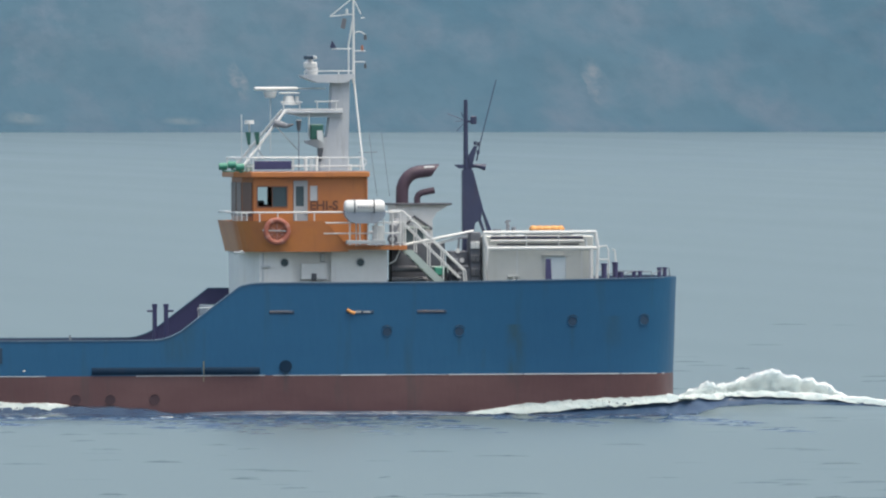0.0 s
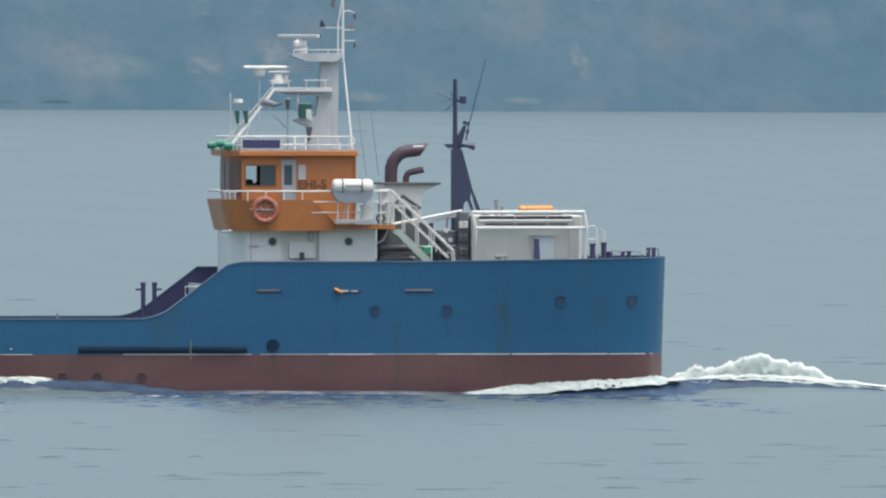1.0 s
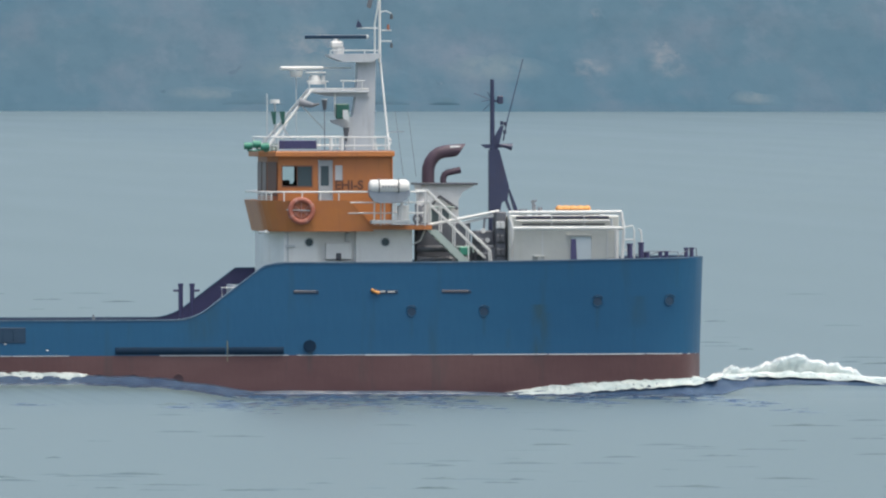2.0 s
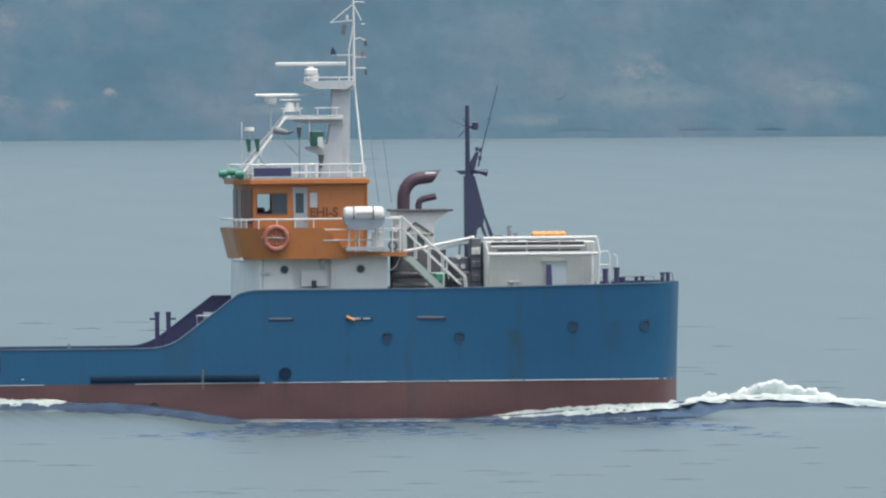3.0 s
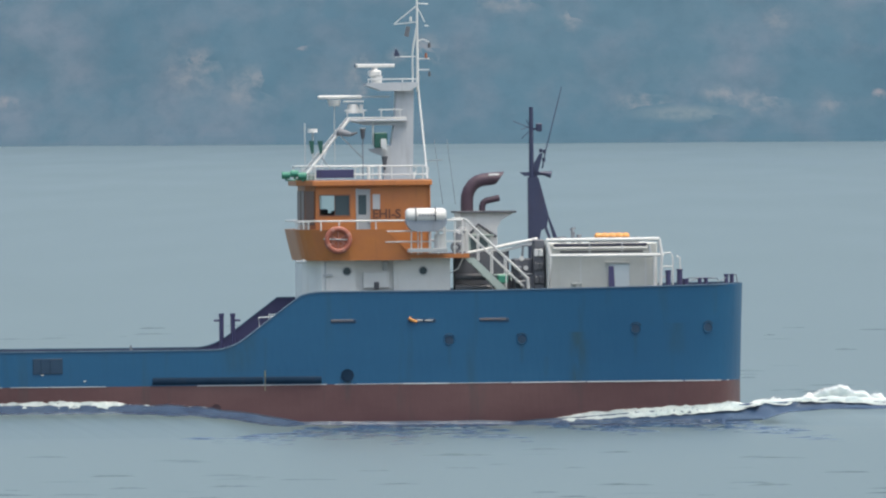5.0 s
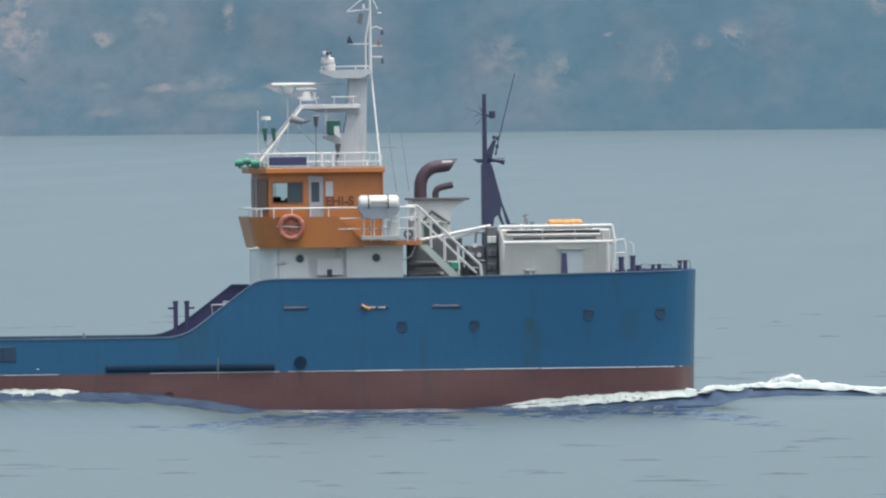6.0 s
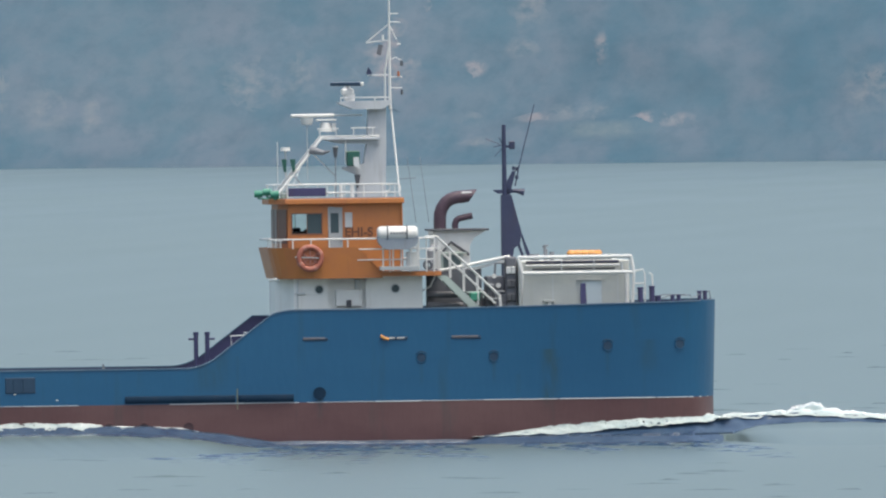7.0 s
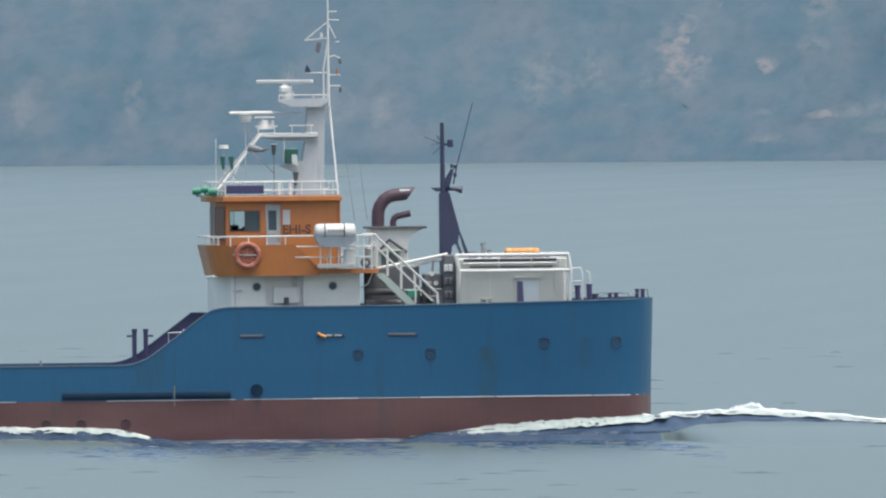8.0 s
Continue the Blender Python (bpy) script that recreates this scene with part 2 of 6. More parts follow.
STEEL = painted("machine_grey", (0.16, 0.17, 0.19), (0.22, 0.23, 0.25), (0.10, 0.07, 0.05), 0.5, 0.5)
GREEN = painted("green_paint", (0.028, 0.18, 0.12), (0.04, 0.22, 0.15), (0.02, 0.08, 0.05), 0.45, 0.3)
PALE_GREEN = painted("pale_green_paint", (0.29, 0.35, 0.32), (0.35, 0.40, 0.37), (0.25, 0.22, 0.17), 0.5, 0.3)
DECK = painted("deck_green", (0.07, 0.13, 0.11), (0.10, 0.15, 0.13), (0.12, 0.07, 0.05), 0.7, 0.5)
BUOY = painted("buoy_red", (0.26, 0.078, 0.052), (0.30, 0.095, 0.062), (0.30, 0.12, 0.09), 0.5, 0.4)
BAND = painted("faded_band", (0.30, 0.125, 0.095), (0.34, 0.15, 0.115), (0.3, 0.15, 0.12), 0.5, 0.3)
RUBBER = painted("rubber", (0.006, 0.022, 0.046), (0.010, 0.028, 0.054), (0.04, 0.035, 0.04), 0.8, 0.3)
RUBBER.node_tree.nodes["Principled BSDF"].inputs["Specular IOR Level"].default_value = 0.15
# darker hull blue; the shade inside ports and slots is in its colour
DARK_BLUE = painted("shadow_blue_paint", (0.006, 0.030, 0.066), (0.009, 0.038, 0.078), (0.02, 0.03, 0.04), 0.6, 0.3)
DARK_GREEN = painted("dark_green_paint", (0.012, 0.070, 0.055), (0.02, 0.09, 0.07), (0.02, 0.03, 0.03), 0.4, 0.3)
GOLD = painted("dull_yellow_paint", (0.22, 0.21, 0.13), (0.13, 0.15, 0.13), (0.06, 0.09, 0.10), 0.6, 0.7)
SLOT_GREY = painted("slot_grey", (0.085, 0.095, 0.120), (0.12, 0.11, 0.115), (0.14, 0.075, 0.05), 0.6, 0.8)
MAST_GREY = painted("mast_grey", (0.43, 0.45, 0.47), (0.37, 0.39, 0.42), (0.20, 0.17, 0.15), 0.5, 0.4)
DOOR_PALE = painted("pale_door_paint", (0.52, 0.58, 0.60), (0.48, 0.54, 0.57), (0.38, 0.36, 0.32), 0.4, 0.2)
CRADLE = painted("cradle_grey", (0.18, 0.21, 0.25), (0.22, 0.25, 0.29), (0.14, 0.13, 0.13), 0.5, 0.4)
RAIL_EDGE = painted("rail_edge_paint", (0.075, 0.135, 0.205), (0.13, 0.19, 0.25), (0.03, 0.06, 0.09), 0.5, 0.7)
BAG = painted("bag_red_brown", (0.31, 0.098, 0.046), (0.34, 0.115, 0.055), (0.16, 0.05, 0.03), 0.7, 0.5)
FRAME_BROWN = painted("frame_brown", (0.20, 0.085, 0.045), (0.16, 0.08, 0.055), (0.08, 0.05, 0.04), 0.5, 0.4)
# lighter copy of the white, lifted to offset shade under the bridge deck
HOUSE_WHITE = painted("house_white_paint", (0.74, 0.74, 0.71), (0.66, 0.66, 0.64), (0.40, 0.32, 0.25), 0.4, 0.3)
MACHINE = painted("dark_machine_grey", (0.085, 0.090, 0.108), (0.12, 0.125, 0.14), (0.05, 0.04, 0.04), 0.55, 0.5)
HATCH = painted("dark_hatch_green", (0.055, 0.085, 0.088), (0.075, 0.105, 0.105), (0.03, 0.03, 0.03), 0.6, 0.4)
SLOT_RED = painted("opening_red", (0.045, 0.024, 0.030), (0.06, 0.03, 0.036), (0.03, 0.02, 0.02), 0.7, 0.4)
LETTER = painted("letter_brown", (0.125, 0.052, 0.030), (0.150, 0.062, 0.032), (0.03, 0.02, 0.01), 0.6, 0.2)

GLASS, nt, bsdf = material("window_glass")
bsdf.inputs["Base Color"].default_value = (0.80, 0.88, 0.86, 1)
bsdf.inputs["Transmission Weight"].default_value = 1.0
bsdf.inputs["Roughness"].default_value = 0.02
bsdf.inputs["IOR"].default_value = 1.1
# brown that stands in for the orange after wall in shade
AFT_SHADE, nt, bsdf = material("aft_shade_brown")
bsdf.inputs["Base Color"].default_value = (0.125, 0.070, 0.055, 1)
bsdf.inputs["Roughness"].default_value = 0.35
TINT, nt, bsdf = material("dark_glass")
bsdf.inputs["Base Color"].default_value = (0.045, 0.072, 0.085, 1)
bsdf.inputs["Roughness"].default_value = 0.22

SEA, nt, bsdf = material("sea_water")
swell = noise_fac(nt, coords(nt, (0.030, 0.0014, 0.02), True), 1.0, 0.15, 0.85, 2.0)
nt.links.new(mixed(nt, swell, (0.081, 0.114, 0.117), (0.094, 0.127, 0.128)), bsdf.inputs["Base Color"])
mr = nt.nodes.new("ShaderNodeMapRange")
mr.inputs["To Min"].default_value, mr.inputs["To Max"].default_value = 0.26, 0.38
nt.links.new(swell, mr.inputs["Value"])
nt.links.new(mr.outputs["Result"], bsdf.inputs["Roughness"])
bsdf.inputs["IOR"].default_value = 1.333
one = noise_fac(nt, coords(nt, (0.40, 0.014, 0.5), True), 1.0, 0.0, 1.0, 2.0)
two = noise_fac(nt, coords(nt, (0.07, 0.003, 0.1), True), 1.0, 0.0, 1.0, 2.0)
ad = nt.nodes.new("ShaderNodeMath")
ad.operation = "MULTIPLY_ADD"
nt.links.new(two, ad.inputs[0])
ad.inputs[1].default_value = 1.5
nt.links.new(one, ad.inputs[2])
bumped(nt, bsdf, ad.outputs[0], 0.012, 0.06)

# deep water tone, with the hull's reflection and wave shade put into it
DEEP_SHADE, nt, bsdf = material("deep_shaded_water")
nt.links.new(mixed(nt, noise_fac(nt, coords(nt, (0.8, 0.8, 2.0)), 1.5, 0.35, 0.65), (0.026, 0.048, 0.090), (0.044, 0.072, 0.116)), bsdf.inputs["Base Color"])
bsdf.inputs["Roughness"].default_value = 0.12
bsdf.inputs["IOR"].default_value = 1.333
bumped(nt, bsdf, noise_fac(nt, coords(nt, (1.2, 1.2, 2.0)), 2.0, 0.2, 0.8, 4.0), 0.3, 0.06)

FOAM, nt, bsdf = material("foam")
nt.links.new(mixed(nt, noise_fac(nt, coords(nt, (0.7, 1, 1.6)), 1.6, 0.36, 0.66, 6.0), (0.39, 0.44, 0.43), (0.28, 0.345, 0.355)), bsdf.inputs["Base Color"])
bsdf.inputs["Roughness"].default_value = 0.9
bsdf.inputs["Subsurface Weight"].default_value = 1.0
bsdf.inputs["Subsurface Radius"].default_value = (1.0, 1.0, 1.0)
bsdf.inputs["Subsurface Scale"].default_value = 0.40
bumped(nt, bsdf, noise_fac(nt, coords(nt), 5.0, 0.2, 0.8, 6.0), 0.10, 0.03)


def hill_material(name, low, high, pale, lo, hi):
    """Far slope: broad tones, pale bare ground, fine scrub; distance haze is put into the bluish colours."""
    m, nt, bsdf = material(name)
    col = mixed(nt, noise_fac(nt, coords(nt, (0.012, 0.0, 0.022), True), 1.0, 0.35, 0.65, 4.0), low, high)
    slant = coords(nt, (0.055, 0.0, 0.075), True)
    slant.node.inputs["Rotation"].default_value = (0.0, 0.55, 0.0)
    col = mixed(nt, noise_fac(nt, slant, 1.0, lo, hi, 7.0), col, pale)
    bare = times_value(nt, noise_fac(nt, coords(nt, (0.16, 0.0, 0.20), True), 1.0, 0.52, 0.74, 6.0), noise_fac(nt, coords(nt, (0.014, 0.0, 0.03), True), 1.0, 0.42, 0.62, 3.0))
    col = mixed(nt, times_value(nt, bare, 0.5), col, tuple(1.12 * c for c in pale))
    # drier, barer ground towards the west end and low on the slope
    sep = nt.nodes.new("ShaderNodeSeparateXYZ")
    nt.links.new(nt.nodes.new("ShaderNodeNewGeometry").outputs["Position"], sep.inputs[0])
    west = nt.nodes.new("ShaderNodeMapRange")
    west.inputs["From Min"].default_value, west.inputs["From Max"].default_value = -10.0, -150.0
    nt.links.new(sep.outputs[0], west.inputs["Value"])
    dry = times_value(nt, west.outputs["Result"], noise_fac(nt, coords(nt, (0.10, 0.0, 0.13), True), 1.0, 0.36, 0.62, 5.0))
    col = mixed(nt, times_value(nt, dry, 0.42), col, (0.105, 0.122, 0.150))
    dark = tuple(0.80 * c for c in low)
    fine = times_value(nt, noise_fac(nt, coords(nt, (0.25, 0.0, 0.32), True), 1.0, 0.46, 0.72, 5.0), 0.40)
    nt.links.new(mixed(nt, fine, col, dark), bsdf.inputs["Base Color"])
    bsdf.inputs["Roughness"].default_value = 1.0
    bsdf.inputs["Specular IOR Level"].default_value = 0.0
    return m


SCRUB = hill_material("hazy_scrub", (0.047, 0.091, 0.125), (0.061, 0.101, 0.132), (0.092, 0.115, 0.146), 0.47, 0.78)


def bare_rock(name, pale, warm, lo=0.08, hi=0.75, broken_lo=0.36, broken_hi=0.60):
    """Bare rock that shows through scrub: bare in the middle of a patch, overgrown towards its rim."""
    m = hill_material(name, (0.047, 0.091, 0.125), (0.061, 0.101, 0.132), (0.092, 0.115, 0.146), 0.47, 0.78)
    nt = m.node_tree
    bsdf = nt.nodes["Principled BSDF"]
    scrub = bsdf.inputs["Base Color"].links[0].from_socket
    mp = nt.nodes.new("ShaderNodeMapping")
    mp.inputs["Location"].default_value, mp.inputs["Scale"].default_value = (-1, 0, -1), (2, 0, 2)
    nt.links.new(nt.nodes.new("ShaderNodeTexCoord").outputs["Generated"], mp.inputs["Vector"])
    gr = nt.nodes.new("ShaderNodeTexGradient")
    gr.gradient_type = "SPHERICAL"
    nt.links.new(mp.outputs["Vector"], gr.inputs["Vector"])
    broken = noise_fac(nt, coords(nt, (0.28, 0.0, 0.40), True), 1.0, broken_lo, broken_hi, 5.0)
    near = nt.nodes.new("ShaderNodeMapRange")
    near.interpolation_type = "SMOOTHSTEP"
    near.inputs["From Min"].default_value, near.inputs["From Max"].default_value = lo, hi
    nt.links.new(gr.outputs["Fac"], near.inputs["Value"])
    rock = mixed(nt, noise_fac(nt, coords(nt, (0.5, 0.0, 0.6), True), 1.0, 0.4, 0.6, 4.0), pale, warm)
    nt.links.new(mixed(nt, times_value(nt, near.outputs["Result"], broken), scrub, rock), bsdf.inputs["Base Color"])
    return m


# rock, tree, grass and soil tones, muted and blued to carry the haze
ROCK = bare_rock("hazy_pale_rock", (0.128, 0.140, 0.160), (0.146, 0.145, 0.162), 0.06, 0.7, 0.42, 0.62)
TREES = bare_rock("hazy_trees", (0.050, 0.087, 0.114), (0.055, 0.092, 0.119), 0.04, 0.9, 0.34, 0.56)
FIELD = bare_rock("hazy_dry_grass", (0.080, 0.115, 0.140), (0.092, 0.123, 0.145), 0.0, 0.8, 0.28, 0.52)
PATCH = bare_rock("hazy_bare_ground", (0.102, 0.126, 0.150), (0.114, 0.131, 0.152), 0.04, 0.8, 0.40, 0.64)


# ---- mesh helpers ----
def part(name, bm, mat, parent, label="", smooth=False):
    bmesh.ops.recalc_face_normals(bm, faces=bm.faces)
    me = bpy.data.meshes.new(name)
    if smooth:
        for f in bm.faces:
            f.smooth = True
    bm.to_mesh(me)
    bm.free()
    for one_mat in (mat if isinstance(mat, (list, tuple)) else (mat,)):
        me.materials.append(one_mat)
    ob = new(name, me)
    if parent is not None:
        # at most thing > part > sub-part
        while parent.parent and parent.parent.parent:
            parent = parent.parent
        ob.parent = parent
    if label:
        ob["label"] = label
    return ob


def boxed(bm, x0, x1, y0, y1, z0, z1, bevel=0.015, mi=0):
    made = bmesh.ops.create_cube(bm, size=1.0, matrix=Matrix.LocRotScale(
        ((x0 + x1) / 2, (y0 + y1) / 2, (z0 + z1) / 2), None, (x1 - x0, y1 - y0, z1 - z0)))
    if bevel:
        edges = list({e for v in made["verts"] for e in v.link_edges})
        bmesh.ops.bevel(bm, geom=edges, offset=bevel, segments=1, affect="EDGES")
    return bm


def tube(bm, pts, r, seg=8, r2=None, cap=True):
    """A round bar through the points; r2: the radius at its end."""
    pts = [Vector(p) for p in pts]
    rings = []
    for i, p in enumerate(pts):
        a = pts[max(i - 1, 0)]
        b = pts[min(i + 1, len(pts) - 1)]
        q = (b - a).to_track_quat("Z", "X")
        k = i / max(len(pts) - 1, 1)
        rr = r if r2 is None else r + (r2 - r) * k
        rings.append([bm.verts.new(p + q @ Vector((rr * math.cos(2 * math.pi * j / seg), rr * math.sin(2 * math.pi * j / seg), 0))) for j in range(seg)])
    for a, b in zip(rings, rings[1:]):
        for j in range(seg):
            bm.faces.new((a[j], a[(j + 1) % seg], b[(j + 1) % seg], b[j]))
    if cap:
        bm.faces.new(rings[0][::-1])
        bm.faces.new(rings[-1])
    return bm


def prism(bm, outline, y0, y1):
    """An upright plate: outline in (x, z), from y0 to y1."""
    a = [bm.verts.new((x, y0, z)) for x, z in outline]
    b = [bm.verts.new((x, y1, z)) for x, z in outline]
    bm.faces.new(a)
    bm.faces.new(b[::-1])
    n = len(a)
    for i in range(n):
        bm.faces.new((a[i], b[i], b[(i + 1) % n], a[(i + 1) % n]))
    return bm


def slab(bm, outline, z0, z1):
    """A lying plate: outline in (x, y), from z0 to z1."""
    a = [bm.verts.new((x, y, z0)) for x, y in outline]
    b = [bm.verts.new((x, y, z1)) for x, y in outline]
    bm.faces.new(a[::-1])
    bm.faces.new(b)
    n = len(a)
    for i in range(n):
        bm.faces.new((a[i], a[(i + 1) % n], b[(i + 1) % n], b[i]))
    return bm


def disc(bm, x, y, z, r, depth, seg=20):
    """A round plate that faces -y."""
    return tube(bm, ((x, y, z), (x, y + depth, z)), r, seg)


def ring(bm, x, y, z, big, small, seg=32, sides=10):
    """A torus that faces -y."""
    rows = []
    for i in range(seg):
        a = 2 * math.pi * i / seg
        rows.append([bm.verts.new((x + (big + small * math.cos(2 * math.pi * j / sides)) * math.cos(a), y + small * math.sin(2 * math.pi * j / sides),
                                   z + (big + small * math.cos(2 * math.pi * j / sides)) * math.sin(a))) for j in range(sides)])
    for i in range(seg):
        for j in range(sides):
            bm.faces.new((rows[i][j], rows[(i + 1) % seg][j], rows[(i + 1) % seg][(j + 1) % sides], rows[i][(j + 1) % sides]))
    return bm


def B():
    return bmesh.new()


# ---- sea, far shore ----
def build_sea():
    bm = B()
    xs = [-6000, -2500, -900, -300, -100, 0, 100, 300, 900, 2500, 6000]
    ys = [-6000, -2500, -1200, -600, -200, 0, 200, 600, 1500, 2600, 3720]
    grid = [[bm.verts.new((x, y, 0)) for x in xs] for y in ys]
    for r0, r1 in zip(grid, grid[1:]):
        for i in range(len(xs) - 1):
            bm.faces.new((r0[i], r0[i + 1], r1[i + 1], r1[i]))
    return tagged(part("water", bm, SEA, None), "calm grey-blue sea with small ripples under haze", "sea", kind="structure")


def hill_height(x, y):
    """Height of the far shore at y metres behind the water's edge."""
    n1 = noise.noise(Vector((x * 0.006, y * 0.006, 1.3)))
    n2 = noise.noise(Vector((x * 0.022, y * 0.018, 5.1)))
    n3 = noise.noise(Vector((x * 0.075, y * 0.05, 9.7)))
    k = min(1.0, y / 60.0)
    return -0.4 + 2.0 * min(1.0, y / 6.0) + k * (0.26 * y + 12 * n1 + 5.0 * n2 + 1.6 * n3)


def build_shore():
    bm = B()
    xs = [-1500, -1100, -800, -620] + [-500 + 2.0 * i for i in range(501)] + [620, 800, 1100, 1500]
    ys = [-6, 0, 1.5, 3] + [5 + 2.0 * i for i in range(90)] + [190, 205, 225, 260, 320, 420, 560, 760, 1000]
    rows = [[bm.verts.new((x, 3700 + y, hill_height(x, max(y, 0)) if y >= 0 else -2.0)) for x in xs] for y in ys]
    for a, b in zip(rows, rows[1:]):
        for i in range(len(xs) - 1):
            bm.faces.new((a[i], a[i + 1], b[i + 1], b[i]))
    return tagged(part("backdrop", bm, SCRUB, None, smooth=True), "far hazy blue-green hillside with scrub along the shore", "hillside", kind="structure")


# ---- the ship ----
ship = new("supply_ship")
tagged(ship, "blue offshore supply ship with orange wheelhouse and red bottom under way", "ship")

# stations: x, half breadth at the rail, at the paint line, at the keel
STATIONS = ((-24.0, 4.1, 3.9, 2.4), (-22.5, 4.4, 4.3, 3.2), (-18.0, 4.5, 4.5, 3.9), (-12.0, 4.5, 4.5, 4.2), (-6.0, 4.5, 4.5, 4.2), (0.0, 4.5, 4.45, 4.1),
            (3.0, 4.5, 4.36, 3.82), (4.0, 4.5, 4.32, 3.72))
PAINT_LINE = 1.47


def breadth(x, level=0):
    if x > 4.0:
        u = min(1.0, (x - 4.0) / 6.80)
        full, power = ((4.5, 12.0), (4.34, 9.5), (3.72, 5.0))[level]
        return max(0.05, full * math.sqrt(max(0.0, 1 - u ** power)))
    for a, b in zip(STATIONS, STATIONS[1:]):
        if a[0] <= x <= b[0]:
            k = (x - a[0]) / (b[0] - a[0])
            return a[1 + level] * (1 - k) + b[1 + level] * k
    return STATIONS[0 if x < 0 else -1][1 + level]


def rail_height(x):
    """The sheer line: low aft, swept up to the forecastle, rising to the stem."""
    if x <= -9.0:
        return 2.78
    if x <= -7.9:
        k = (x + 9.0) / 1.1
        return 2.78 + 0.33 * k * k
    if x <= -5.75:
        return 3.11 + (x + 7.9) / 2.15 * 1.62
    if x <= -4.9:
        k = (x + 5.75) / 0.85
        return 4.73 + 0.14 * (1 - (1 - k) ** 2)
    return 4.87 + (0.15 * ((x - 1.0) / 9.86) ** 1.2 if x > 1.0 else 0.0)


def side_y(x, z):
    """Half breadth of the shell at a height."""
    k = max(0.0, min(1.0, (z - PAINT_LINE) / (rail_height(x) - PAINT_LINE)))
    return breadth(x, 1) * (1 - k ** 1.4) + breadth(x, 0) * k ** 1.4


def fine_stations():
    xs = [-24.0, -23.2, -22.5]
    xs += [-22 + 0.5 * i for i in range(26)]
    xs += [-9 + 0.11 * i for i in range(40)]
    xs += [-4.6 + 0.6 * i for i in range(20)]
    xs += [7.4 + 0.2 * i for i in range(15)] + [10.3, 10.4, 10.5, 10.56, 10.62, 10.67, 10.71, 10.74, 10.77, 10.79, 10.8]
    return sorted(set(round(x, 3) for x in xs))


def build_hull():
    xs = fine_stations()
    upper, lower = B(), B()
    n = 7
    for sign in (-1, 1):
        up = []
        for x in xs:
            top = rail_height(x)
            if sign > 0 and -7.5 < x < -4.0:
                top = min(top, 4.60)
            up.append([upper.verts.new((x + (0.09 * (i / n) if x > 10.1 else 0), sign * side_y(x, PAINT_LINE + (top - PAINT_LINE) * i / n), PAINT_LINE + (top - PAINT_LINE) * i / n)) for i in range(n + 1)])
        for a, b in zip(up, up[1:]):
            for i in range(n):
                upper.faces.new((a[i], b[i], b[i + 1], a[i + 1]))
        low = []
        for x in xs:
            low.append([lower.verts.new((x, sign * (breadth(x, 2) + (breadth(x, 1) - breadth(x, 2)) * k), z)) for k, z in ((0, -1.6), (0.55, -0.6), (0.85, 0.4), (1, PAINT_LINE))])
        for a, b in zip(low, low[1:]):
            for i in range(3):
                lower.faces.new((a[i], b[i], b[i + 1], a[i + 1]))
    bmesh.ops.remove_doubles(upper, verts=upper.verts, dist=0.001)
    # inner face and rail cap give the bulwark its thickness
    inner, cap = B(), B()
    for sign in (-1, 1):
        rows, caps = [], []
        for x in xs:
            if x > 10.6:
                continue
            top = rail_height(x)
            if sign > 0 and -7.5 < x < -4.0:
                top = min(top, 4.60)
            floor_z = 1.9 if x < -6.2 else 4.0
            yi = max(0.03, breadth(x) - 0.10)
            rows.append([inner.verts.new((x, sign * max(0.02, side_y(x, z) - 0.10), z)) for z in (min(floor_z, top - 0.05), top)])
            caps.append([cap.verts.new((x, sign * y, z)) for y, z in ((yi - 0.04, top - 0.02), (yi - 0.04, top + 0.02), (breadth(x) + 0.03, top + 0.02), (breadth(x) + 0.03, top - 0.02))])
        for a, b in zip(rows, rows[1:]):
            inner.faces.new((a[0], b[0], b[1], a[1]))
        for a, b in zip(caps, caps[1:]):
            for i in range(4):
                cap.faces.new((a[i], b[i], b[(i + 1) % 4], a[(i + 1) % 4]))
    hull = part("hull", upper, BLUE, ship, "blue-painted steel hull with rust runs", smooth=True)
    part("hull_bottom", lower, RED, ship, "dull red antifouling paint", smooth=True)
    part("bulwark_lining", inner, VIOLET, ship, "dark inner face of the bulwark")
    part("rail_cap", cap, RAIL_EDGE, ship, "pale blue-grey cap on the bulwark rail")
    # transom
    bm = B()
    prism(bm, ((-24.06, -1.0), (-24.0, -1.0), (-24.0, 2.8), (-24.06, 2.8)), -3.9, 3.9)
    part("transom", bm, BLUE, ship)
    # decks
    for name, x0, x1, z in (("aft_deck", -24.0, -6.2, 1.9), ("fore_deck", -6.2, 10.5, 4.0)):
        bm = B()
        pts = [x for x in xs if x0 <= x <= x1]
        slab(bm, [(x, -max(0.02, side_y(x, z) - 0.12)) for x in pts] + [(x, max(0.02, side_y(x, z) - 0.12)) for x in reversed(pts)], z - 0.05, z)
        part(name, bm, DECK, ship)
    bm = B()
    boxed(bm, -6.25, -6.15, -4.35, 4.35, 1.9, 4.0)
    part("deck_break", bm, GREY, ship)
    # thin white line over the red paint, broken by wear
    rng = random.Random(3)
    x = -23.0
    while x < 10.3:
        long = rng.uniform(1.2, 4.5)
        end = min(x + long, 10.4)
        if not (x < -12.4 < end):
            bm = B()
            k = max(2, int((end - x) / 0.3))
            line = [x + (end - x) * i / k for i in range(k + 1)]
            hgt = rng.uniform(0.010, 0.020)
